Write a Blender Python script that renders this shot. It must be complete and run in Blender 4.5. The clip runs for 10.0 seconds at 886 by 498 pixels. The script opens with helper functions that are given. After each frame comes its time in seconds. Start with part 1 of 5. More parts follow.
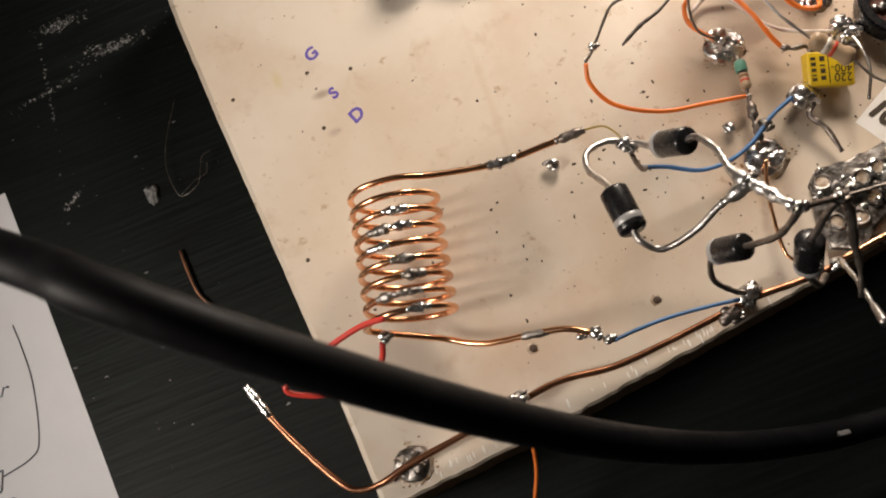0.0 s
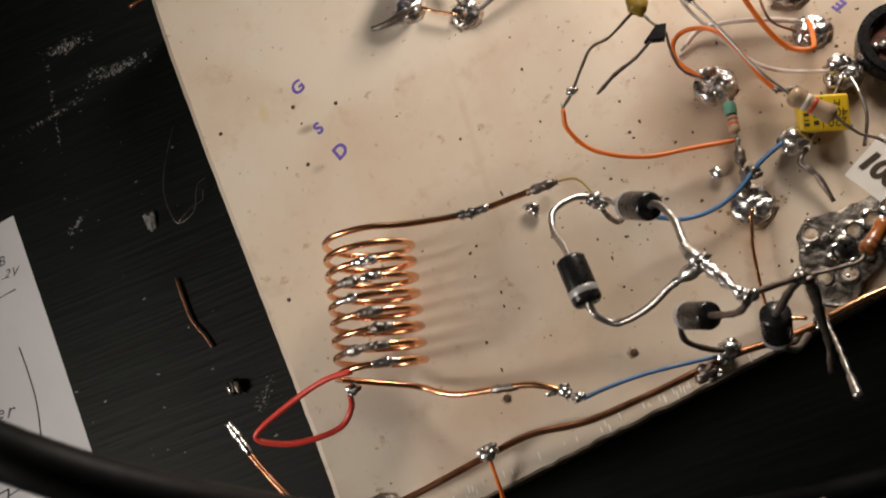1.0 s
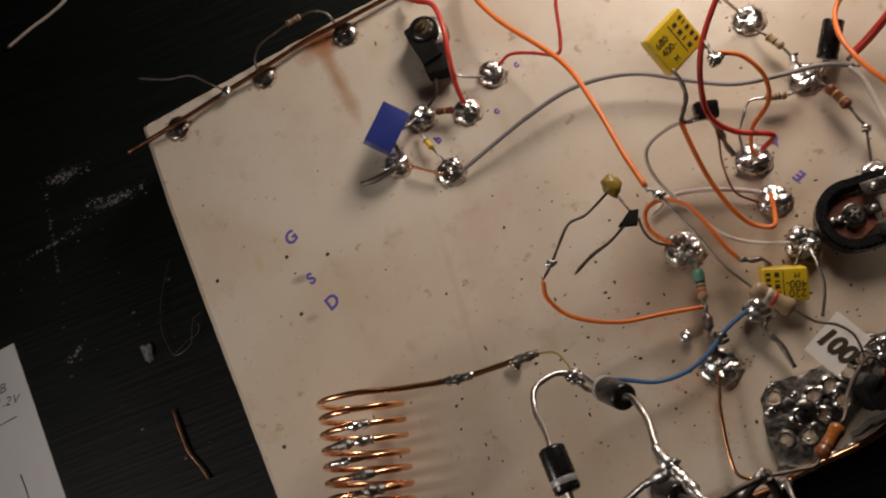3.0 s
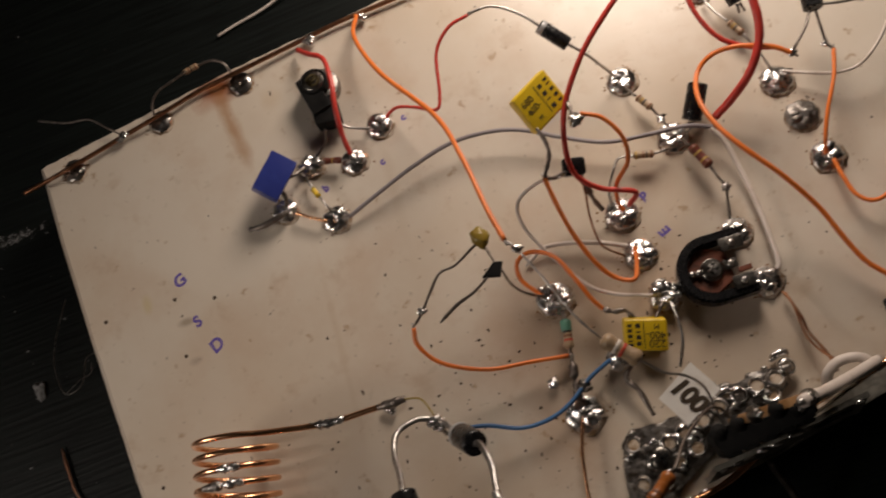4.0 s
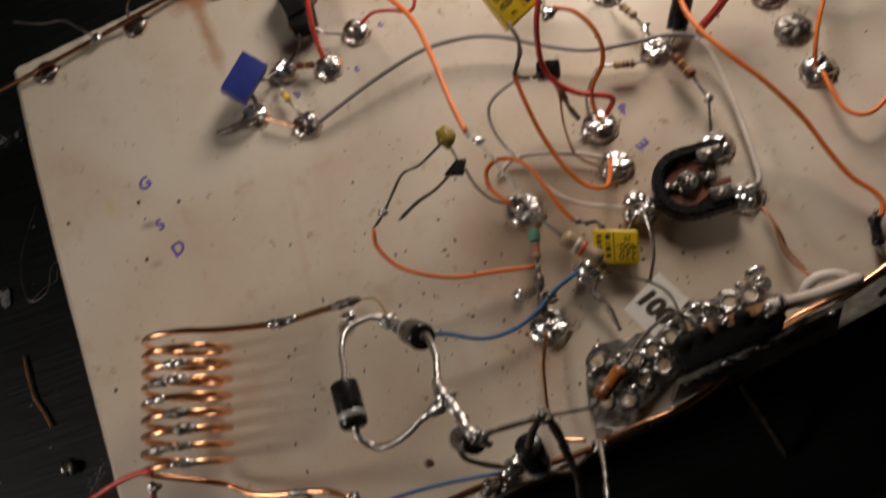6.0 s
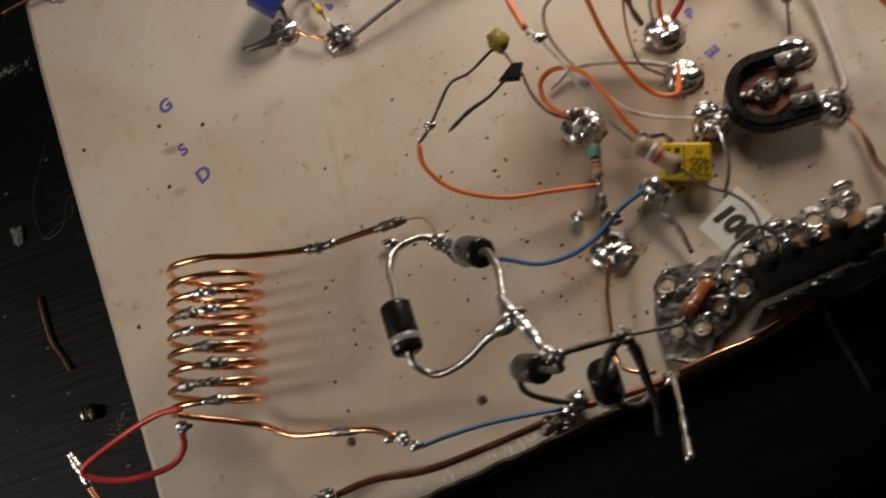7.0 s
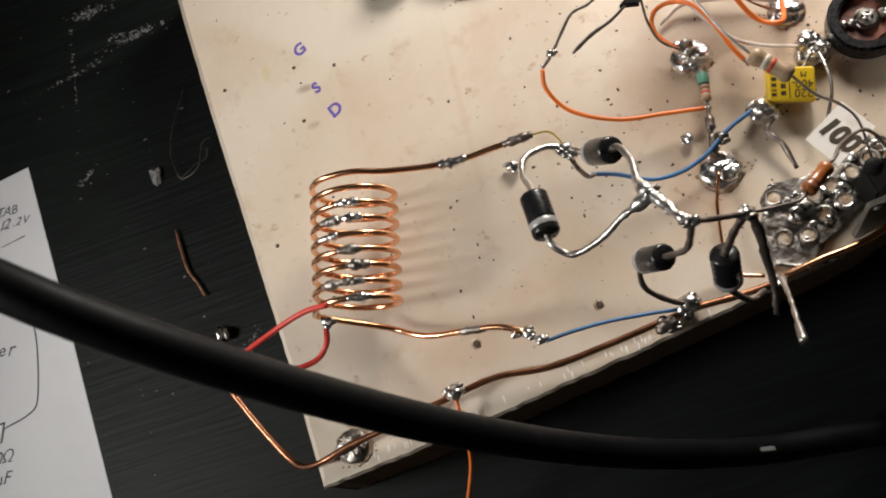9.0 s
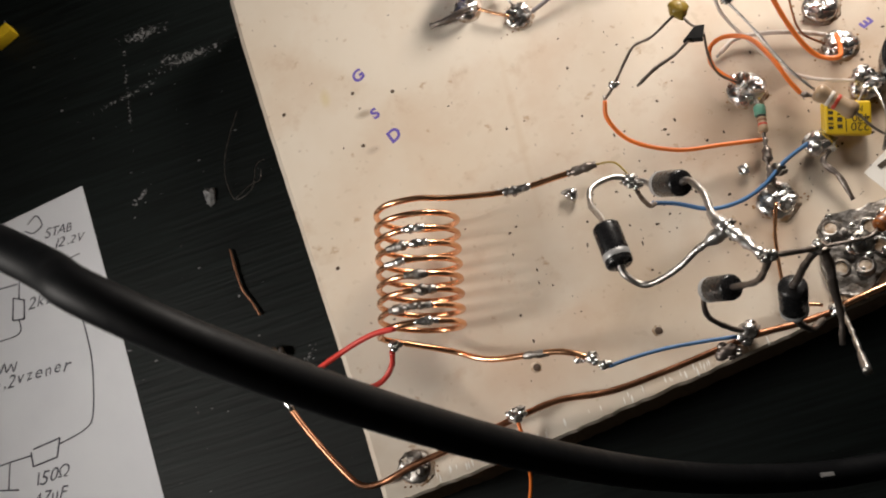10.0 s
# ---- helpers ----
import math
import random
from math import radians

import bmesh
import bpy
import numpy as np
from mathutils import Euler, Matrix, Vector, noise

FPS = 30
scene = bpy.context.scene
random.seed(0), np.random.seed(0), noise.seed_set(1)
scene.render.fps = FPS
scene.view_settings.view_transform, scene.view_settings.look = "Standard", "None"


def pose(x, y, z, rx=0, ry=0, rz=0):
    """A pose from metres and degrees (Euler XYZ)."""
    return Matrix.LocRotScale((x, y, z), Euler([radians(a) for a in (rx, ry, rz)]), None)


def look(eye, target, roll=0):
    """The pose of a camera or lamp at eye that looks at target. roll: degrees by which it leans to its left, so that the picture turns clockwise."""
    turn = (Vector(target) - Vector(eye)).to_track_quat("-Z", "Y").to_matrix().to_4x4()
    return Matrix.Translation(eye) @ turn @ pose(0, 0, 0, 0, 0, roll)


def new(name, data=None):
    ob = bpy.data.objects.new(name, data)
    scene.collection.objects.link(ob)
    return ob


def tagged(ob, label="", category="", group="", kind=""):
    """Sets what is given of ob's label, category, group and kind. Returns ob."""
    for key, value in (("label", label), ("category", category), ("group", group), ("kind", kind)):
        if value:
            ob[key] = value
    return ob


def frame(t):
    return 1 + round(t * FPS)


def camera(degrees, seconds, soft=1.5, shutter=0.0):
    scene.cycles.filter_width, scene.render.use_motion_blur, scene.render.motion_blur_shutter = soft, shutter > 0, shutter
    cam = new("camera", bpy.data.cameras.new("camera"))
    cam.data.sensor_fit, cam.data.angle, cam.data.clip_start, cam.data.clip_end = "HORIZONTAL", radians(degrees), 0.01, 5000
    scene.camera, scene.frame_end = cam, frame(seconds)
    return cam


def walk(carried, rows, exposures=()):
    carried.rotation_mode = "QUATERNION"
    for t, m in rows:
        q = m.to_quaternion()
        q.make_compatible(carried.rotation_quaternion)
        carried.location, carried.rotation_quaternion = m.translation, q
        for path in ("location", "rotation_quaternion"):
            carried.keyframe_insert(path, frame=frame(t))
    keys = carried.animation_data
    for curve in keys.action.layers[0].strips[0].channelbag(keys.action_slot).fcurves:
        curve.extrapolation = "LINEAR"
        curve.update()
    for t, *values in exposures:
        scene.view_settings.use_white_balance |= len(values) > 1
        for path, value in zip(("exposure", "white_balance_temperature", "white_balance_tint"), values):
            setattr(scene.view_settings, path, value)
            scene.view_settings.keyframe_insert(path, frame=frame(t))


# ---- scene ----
cam = camera(50.3, 10.0, soft=1.9, shutter=0.5)
cam.data.dof.use_dof, cam.data.dof.focus_distance, cam.data.dof.aperture_fstop = True, 0.2, 45
PATH = [
    (0, (0.01377, -0.11342, 0.19569), (0.00448, -0.05175, 0.00567), -31.07),
    (0.5, (0.03188, -0.10692, 0.19180), (0.00912, -0.04923, 0.00166), -42.63),
    (1, (0.04020, -0.10228, 0.19404), (0.01264, -0.04411, 0.00468), -46.52),
    (1.5, (0.04299, -0.09335, 0.19565), (0.01512, -0.03547, 0.00624), -46.72),
    (2, (0.04783, -0.08401, 0.20098), (0.02059, -0.02594, 0.01154), -46.46),
    (3.3, (0.05674, -0.07498, 0.21521), (0.03562, -0.01648, 0.02513), -41.51),
    (3.5, (0.06128, -0.07852, 0.21555), (0.04136, -0.01930, 0.02556), -40.26),
    (4, (0.07244, -0.08169, 0.21672), (0.05964, -0.01924, 0.02716), -32.73),
    (4.5, (0.08028, -0.08022, 0.21325), (0.06991, -0.01812, 0.02343), -30.01),
    (5, (0.08837, -0.08167, 0.21066), (0.07702, -0.01916, 0.02101), -30.72),
    (5.5, (0.08778, -0.08906, 0.20712), (0.07332, -0.02600, 0.01787), -32.06),
    (6, (0.07752, -0.10176, 0.20114), (0.05915, -0.03821, 0.01239), -34.72),
    (6.2, (0.07430, -0.10746, 0.19854), (0.05376, -0.04419, 0.00992), -35.72),
    (7.3, (0.05020, -0.10274, 0.18068), (0.02666, -0.04555, -0.00952), -41.43),
    (7.5, (0.03472, -0.10771, 0.18239), (0.00723, -0.05123, -0.00748), -43.81),
    (8, (0.03767, -0.10912, 0.17782), (0.01138, -0.05216, -0.01209), -43.05),
    (8.5, (0.04549, -0.11903, 0.19204), (0.01589, -0.05459, 0.00503), -43.13),
    (9, (0.04407, -0.12536, 0.19625), (0.01440, -0.05833, 0.01016), -42.12),
    (9.5, (0.03570, -0.12203, 0.20030), (0.00662, -0.05407, 0.01446), -41.23),
    (10, (0.03288, -0.12017, 0.20513), (0.00416, -0.05142, 0.01952), -40.42),
]
LAMP_A, LAMP_B = 0.58, 0.10
EXPOSURES = [(0, 0.48, 6350, 8), (0.5, 0.4, 6350, 8), (1.0, 0.06, 6300, 7), (1.5, -0.25, 6250, 7), (2, -0.48, 6200, 8), (3.5, -0.82, 6450, 10), (4.5, -0.88, 6500, 11), (5.5, -1.0, 6450, 10), (6, -0.78, 6300, 8), (7.5, -0.46, 6200, 7), (8, 0.2, 6000, 5), (8.5, 0.52, 5800, 3), (10, 0.42, 5950, 5)]
walk(cam, [(t, look(eye, target, roll)) for t, eye, target, roll in PATH], EXPOSURES)
# ---- light and surroundings ----
world = bpy.data.worlds.new("room_air")
scene.world = world
world.use_nodes = True
world.node_tree.nodes["Background"].inputs[0].default_value = (0.55, 0.6, 0.7, 1)
world.node_tree.nodes["Background"].inputs[1].default_value = 0.07


def lamp(name, place, target, watts, size, colour, spread=180):
    data = bpy.data.lights.new(name, "AREA")
    data.shape, data.size, data.energy, data.color = "DISK", size, watts, colour
    data.spread = radians(spread)
    ob = new(name, data)
    ob.matrix_world = look([v * 0.001 for v in place], [v * 0.001 for v in target])
    return ob


lamp("desk_lamp_light", (152, 120, 108), (100, 5, 0), LAMP_A, 0.085, (1.0, 0.84, 0.71))
lamp("side_lamp_light", (-263, -78, 195), (38, -48, 0), LAMP_B, 0.10, (1.0, 0.87, 0.76), 66)

# ---- materials ----
MM = 0.001


def material(name, colour, rough=0.5, metal=0.0, spots=(), bump=0.0, bump_scale=800.0, coat=0.0, per_object=0.0):
    """A principled surface. spots: (scale, low, high, colour, strength) noise stains, laid over one another."""
    m = bpy.data.materials.new(name)
    m.use_nodes = True
    tree = m.node_tree
    b = tree.nodes["Principled BSDF"]
    b.inputs["Roughness"].default_value = rough
    b.inputs["Metallic"].default_value = metal
    b.inputs["Coat Weight"].default_value = coat
    b.inputs["Coat Roughness"].default_value = 0.12
    co = tree.nodes.new("ShaderNodeNewGeometry")
    rgb = tree.nodes.new("ShaderNodeRGB")
    rgb.outputs[0].default_value = (*colour, 1)
    last = rgb.outputs[0]
    for scale, low, high, tint, strength in spots:
        n = tree.nodes.new("ShaderNodeTexNoise")
        n.inputs["Scale"].default_value = scale
        n.inputs["Detail"].default_value = 5
        n.inputs["Roughness"].default_value = 0.6
        tree.links.new(co.outputs["Position"], n.inputs["Vector"])
        r = tree.nodes.new("ShaderNodeMapRange")
        r.inputs[1].default_value, r.inputs[2].default_value = low, high
        r.inputs[4].default_value = strength
        tree.links.new(n.outputs[0], r.inputs[0])
        mix = tree.nodes.new("ShaderNodeMix")
        mix.data_type = "RGBA"
        tree.links.new(r.outputs[0], mix.inputs[0])
        tree.links.new(last, mix.inputs[6])
        mix.inputs[7].default_value = (*tint, 1)
        last = mix.outputs[2]
    tree.links.new(last, b.inputs["Base Color"])
    if bump:
        n = tree.nodes.new("ShaderNodeTexNoise")
        n.inputs["Scale"].default_value = bump_scale
        n.inputs["Detail"].default_value = 4
        tree.links.new(co.outputs["Position"], n.inputs["Vector"])
        bp = tree.nodes.new("ShaderNodeBump")
        bp.inputs["Strength"].default_value = bump
        bp.inputs["Distance"].default_value = 0.0004
        tree.links.new(n.outputs[0], bp.inputs["Height"])
        tree.links.new(bp.outputs[0], b.inputs["Normal"])
        rr = tree.nodes.new("ShaderNodeMapRange")
        rr.inputs[3].default_value, rr.inputs[4].default_value = max(rough - 0.1, 0.02), min(rough + 0.15, 1)
        tree.links.new(n.outputs[0], rr.inputs[0])
        tree.links.new(rr.outputs[0], b.inputs["Roughness"])
    return m


LAMINATE = material("cream_laminate", (0.67, 0.60, 0.51), 0.29, 0, (
    (14, 0.42, 0.62, (0.58, 0.48, 0.37), 0.65), (38, 0.50, 0.68, (0.55, 0.42, 0.31), 0.5), (90, 0.58, 0.70, (0.46, 0.33, 0.22), 0.4), (190, 0.64, 0.70, (0.36, 0.23, 0.12), 0.65),
    (420, 0.68, 0.72, (0.16, 0.09, 0.05), 0.8)), 0.12, 250)


def stain(m, place, radius, colour, strength, stretch=(1, 1, 1), turn=0, grain=160, edge=(0.7, 1.5)):
    """Soaks a blotch with a ragged rim into the material round a place, in millimetres."""
    tree = m.node_tree
    b = tree.nodes["Principled BSDF"]
    before = b.inputs["Base Color"].links[0].from_socket
    g = tree.nodes.new("ShaderNodeNewGeometry")
    mp = tree.nodes.new("ShaderNodeMapping")
    mp.vector_type = "TEXTURE"
    mp.inputs["Location"].default_value = [v * MM for v in place]
    mp.inputs["Rotation"].default_value = (0, 0, radians(turn))
    mp.inputs["Scale"].default_value = [v * radius * MM for v in stretch]
    n = tree.nodes.new("ShaderNodeTexNoise")
    n.inputs["Scale"].default_value, n.inputs["Detail"].default_value = grain, 6
    ln = tree.nodes.new("ShaderNodeVectorMath")
    ln.operation = "LENGTH"
    add = tree.nodes.new("ShaderNodeMath")
    add.operation = "ADD"
    r = tree.nodes.new("ShaderNodeMapRange")
    r.inputs[1].default_value, r.inputs[2].default_value, r.inputs[3].default_value, r.inputs[4].default_value = edge[0], edge[1], strength, 0.0
    mix = tree.nodes.new("ShaderNodeMix")
    mix.data_type = "RGBA"
    mix.inputs[7].default_value = (*colour, 1)
    tree.links.new(g.outputs["Position"], mp.inputs["Vector"])
    tree.links.new(mp.outputs[0], ln.inputs[0])
    tree.links.new(g.outputs["Position"], n.inputs["Vector"])
    tree.links.new(ln.outputs["Value"], add.inputs[0])
    tree.links.new(n.outputs[0], add.inputs[1])
    tree.links.new(add.outputs[0], r.inputs[0])
    tree.links.new(r.outputs[0], mix.inputs[0])
    tree.links.new(before, mix.inputs[6])
    tree.links.new(mix.outputs[2], b.inputs["Base Color"])


stain(LAMINATE, (15.8, 55.0, 0), 9, (0.34, 0.11, 0.04), 1.0, (1.0, 0.75, 1))
stain(LAMINATE, (16.9, 44.0, 0), 9, (0.40, 0.22, 0.11), 0.75, (0.30, 2.2, 1), 7)
stain(LAMINATE, (26.5, -23.4, 0), 12, (0.52, 0.40, 0.28), 0.35, (0.10, 2.2, 1), -4)
stain(LAMINATE, (29.1, 46.3, -0), 4, (0.55, 0.42, 0.28), 0.4)
stain(LAMINATE, (-17.3, 5, 0), 2.2, (0.55, 0.45, 0.2), 0.5, (0.7, 1.5, 1))
stain(LAMINATE, (-8.6, -3.2, 0), 1.8, (0.22, 0.16, 0.10), 0.6, (1.6, 0.7, 1))
stain(LAMINATE, (-8.6, -13.5, 0), 1.6, (0.35, 0.28, 0.22), 0.6, (1.4, 0.8, 1))
stain(LAMINATE, (51.7, 10.4, 0), 14, (0.55, 0.45, 0.34), 0.35, (0.15, 1.6, 1), -5)
stain(LAMINATE, (45, -70, 0), 26, (0.56, 0.44, 0.32), 0.45)
stain(LAMINATE, (85, -45, 0), 24, (0.55, 0.43, 0.30), 0.5)
stain(LAMINATE, (72, -38, 0), 17, (0.42, 0.27, 0.17), 0.42, (1.1, 0.8, 1), 20, 120, (0.8, 1.7))
stain(LAMINATE, (103, -36, 0), 16, (0.44, 0.30, 0.20), 0.40, (1.3, 0.8, 1), -10, 120, (0.8, 1.7))
stain(LAMINATE, (113, -55, 0), 15, (0.46, 0.33, 0.22), 0.38, (1.2, 0.9, 1), 0, 120, (0.8, 1.7))
stain(LAMINATE, (70, -62, 0), 12, (0.40, 0.25, 0.15), 0.40, (0.9, 1.2, 1), 0, 140, (0.8, 1.7))
stain(LAMINATE, (12, -78, 0), 17, (0.44, 0.28, 0.18), 0.38, (1.5, 0.5, 1), 8, 140, (0.8, 1.7))
stain(LAMINATE, (122, 0, 0), 20, (0.50, 0.38, 0.26), 0.32, (1.2, 0.7, 1), 15, 120, (0.8, 1.7))
stain(LAMINATE, (40, -60, 0), 10, (0.48, 0.36, 0.25), 0.34, (0.8, 1.3, 1), 0, 140, (0.8, 1.7))
CHIPBOARD = material("raw_chipboard", (0.30, 0.21, 0.13), 0.85, 0, ((900, 0.4, 0.7, (0.14, 0.09, 0.05), 0.8),), 0.8, 1500)
SOLDER = material("solder", (0.84, 0.83, 0.82), 0.24, 1.0, ((260, 0.52, 0.64, (0.34, 0.32, 0.31), 0.75), (800, 0.58, 0.66, (0.12, 0.08, 0.05), 0.85)), 0.7, 480)
DULL_SOLDER = material("dull_solder", (0.36, 0.34, 0.32), 0.42, 1.0, ((500, 0.45, 0.65, (0.10, 0.08, 0.06), 0.9),), 0.7, 900)
GREY_SOLDER = material("grey_solder", (0.42, 0.40, 0.38), 0.28, 1.0, ((260, 0.5, 0.62, (0.14, 0.12, 0.10), 0.85),), 0.5, 400)
TIN = material("tinned_wire", (0.52, 0.50, 0.48), 0.34, 1.0, ((300, 0.5, 0.7, (0.22, 0.18, 0.15), 0.8),), 0.4, 900)
DARK_LEAD = material("tarnished_lead", (0.20, 0.17, 0.15), 0.42, 0.9, ((400, 0.5, 0.7, (0.5, 0.46, 0.42), 0.6),), 0.5, 900)
COPPER = material("bright_copper", (0.90, 0.50, 0.28), 0.2, 1.0, ((160, 0.5, 0.72, (0.45, 0.20, 0.10), 0.7),), 0.12, 500)
BROWN_COPPER = material("browned_copper", (0.42, 0.20, 0.11), 0.34, 1.0, ((200, 0.45, 0.7, (0.16, 0.07, 0.04), 0.8), (90, 0.62, 0.7, (0.8, 0.42, 0.22), 0.8)), 0.3, 600)
RESIDUE = material("brown_flux_film", (0.26, 0.16, 0.08), 0.4, 0, ((350, 0.4, 0.6, (0.60, 0.51, 0.41), 0.95),), 0.1, 600)
DARK_COPPER = material("dull_dark_copper", (0.50, 0.25, 0.14), 0.4, 0.8, ((300, 0.45, 0.7, (0.08, 0.04, 0.03), 0.8),), 0.5, 900)
FLUX = material("brown_flux", (0.32, 0.16, 0.05), 0.25, 0, ((400, 0.4, 0.7, (0.12, 0.05, 0.02), 0.8),), 0.2, 600, coat=0.5)
ORANGE = material("orange_insulation", (0.85, 0.21, 0.035), 0.36, 0, ((150, 0.55, 0.75, (0.45, 0.09, 0.02), 0.6),), 0.1, 600)
RED = material("red_insulation", (0.62, 0.055, 0.04), 0.33, 0, ((150, 0.55, 0.75, (0.30, 0.02, 0.02), 0.6),), 0.1, 600)
BLUE_WIRE = material("blue_insulation", (0.07, 0.17, 0.36), 0.4, 0, ((150, 0.55, 0.75, (0.03, 0.07, 0.15), 0.6),), 0.1, 600)
GREY_WIRE = material("grey_insulation", (0.27, 0.24, 0.25), 0.45, 0, ((150, 0.55, 0.75, (0.10, 0.09, 0.09), 0.6),), 0.15, 600)
WHITE_WIRE = material("white_insulation", (0.74, 0.66, 0.60), 0.42, 0, ((150, 0.5, 0.75, (0.46, 0.36, 0.29), 0.7),), 0.15, 600)
BLACK = material("black_plastic", (0.009, 0.009, 0.010), 0.25, 0, ((300, 0.55, 0.75, (0.024, 0.022, 0.021), 0.8),), 0.08, 900)
RUBBER = material("black_cable_sheath", (0.0045, 0.005, 0.006), 0.5, 0, ((80, 0.5, 0.7, (0.013, 0.013, 0.014), 0.8),), 0.1, 500)
RUBBER.node_tree.nodes["Principled BSDF"].inputs["Specular IOR Level"].default_value = 0.15
SOOT = material("matt_black_plastic", (0.008, 0.008, 0.008), 0.75, 0, ((300, 0.5, 0.75, (0.02, 0.018, 0.016), 0.8),), 0.5, 600)
SOOT.node_tree.nodes["Principled BSDF"].inputs["Specular IOR Level"].default_value = 0.2
BRIGHT = material("fresh_solder", (0.80, 0.78, 0.76), 0.3, 1.0, ((300, 0.58, 0.7, (0.3, 0.27, 0.24), 0.7),), 0.6, 700)
BAND = material("silver_band", (0.42, 0.42, 0.42), 0.4, 0.3)
YELLOW = material("yellow_plastic", (0.78, 0.53, 0.015), 0.38, 0, ((200, 0.5, 0.75, (0.55, 0.34, 0.02), 0.6),), 0.06, 900)
INK = material("black_print", (0.05, 0.035, 0.02), 0.6)
PEN = material("violet_pen", (0.13, 0.09, 0.38), 0.6)
PENCIL = material("dark_pen_line", (0.07, 0.07, 0.09), 0.7)
BLUE_BOX = material("blue_plastic", (0.03, 0.045, 0.25), 0.35, 0, ((200, 0.5, 0.75, (0.05, 0.08, 0.36), 0.6),), 0.08, 900)
LUG = material("dark_tinned_lug", (0.17, 0.16, 0.145), 0.32, 1.0, ((500, 0.5, 0.65, (0.5, 0.48, 0.44), 0.6), (300, 0.5, 0.65, (0.04, 0.035, 0.03), 0.8)), 0.5, 700)
BRASS = material("tarnished_brass", (0.30, 0.24, 0.13), 0.35, 1.0, ((500, 0.42, 0.6, (0.05, 0.04, 0.02), 0.9),), 0.5, 700)
OCHRE = material("ochre_ceramic", (0.27, 0.19, 0.025), 0.35, 0, ((300, 0.5, 0.75, (0.25, 0.15, 0.02), 0.6),), 0.1, 700)
BEIGE = material("beige_lacquer", (0.37, 0.26, 0.16), 0.35, 0, (), 0.08, 700)
GREEN = material("green_lacquer", (0.12, 0.30, 0.22), 0.35, 0, (), 0.08, 700)
RUSSET = material("orange_brown_lacquer", (0.40, 0.13, 0.03), 0.25, 0, ((160, 0.45, 0.62, (0.13, 0.045, 0.02), 0.9),), 0.08, 700, coat=0.4)
MAROON = material("maroon_lacquer", (0.16, 0.04, 0.025), 0.35, 0, (), 0.08, 700)
STRIPE = {c: material(c + "_stripe", v, 0.4) for c, v in (("red", (0.5, 0.06, 0.03)), ("orange", (0.75, 0.22, 0.03)), ("black", (0.02, 0.02, 0.02)), ("gold", (0.5, 0.33, 0.08)), ("white", (0.75, 0.68, 0.6)), ("brown", (0.2, 0.08, 0.04)))}
PHENOLIC = material("copper_red_phenolic", (0.17, 0.05, 0.025), 0.5, 0, ((300, 0.45, 0.65, (0.05, 0.02, 0.012), 0.9),), 0.2, 700)
TAN = material("tan_phenolic_board", (0.42, 0.23, 0.09), 0.5, 0, ((300, 0.45, 0.7, (0.25, 0.12, 0.05), 0.8),), 0.2, 700)
PAPER = material("white_paper", (0.66, 0.67, 0.70), 0.85, 0, ((30, 0.45, 0.7, (0.58, 0.59, 0.63), 0.6),), 0.1, 900)
STICKER = material("white_sticker", (0.86, 0.83, 0.78), 0.6, 0, ((150, 0.55, 0.75, (0.55, 0.48, 0.40), 0.6),), 0.1, 900)
SCUFF = material("white_scuff", (0.27, 0.27, 0.27), 0.8, 0, ((700, 0.4, 0.65, (0.06, 0.06, 0.06), 0.9),), 0.3, 900)
TARNISH = material("tarnished_tin_plate", (0.34, 0.33, 0.29), 0.42, 0.5, ((120, 0.45, 0.65, (0.06, 0.055, 0.045), 0.9), (60, 0.52, 0.62, (0.46, 0.45, 0.42), 0.6)), 0.7, 500)
RUST = material("brown_stain", (0.36, 0.16, 0.06), 0.4, 0, ((250, 0.4, 0.65, (0.70, 0.56, 0.40), 0.9),), 0.1, 600)
SPECK = material("dark_speck", (0.06, 0.035, 0.02), 0.6)
WALL = material("unseen_shell_paint", (0.42, 0.40, 0.37), 0.9, 0, ((2, 0.4, 0.7, (0.36, 0.34, 0.31), 0.6),), 0.2, 40)


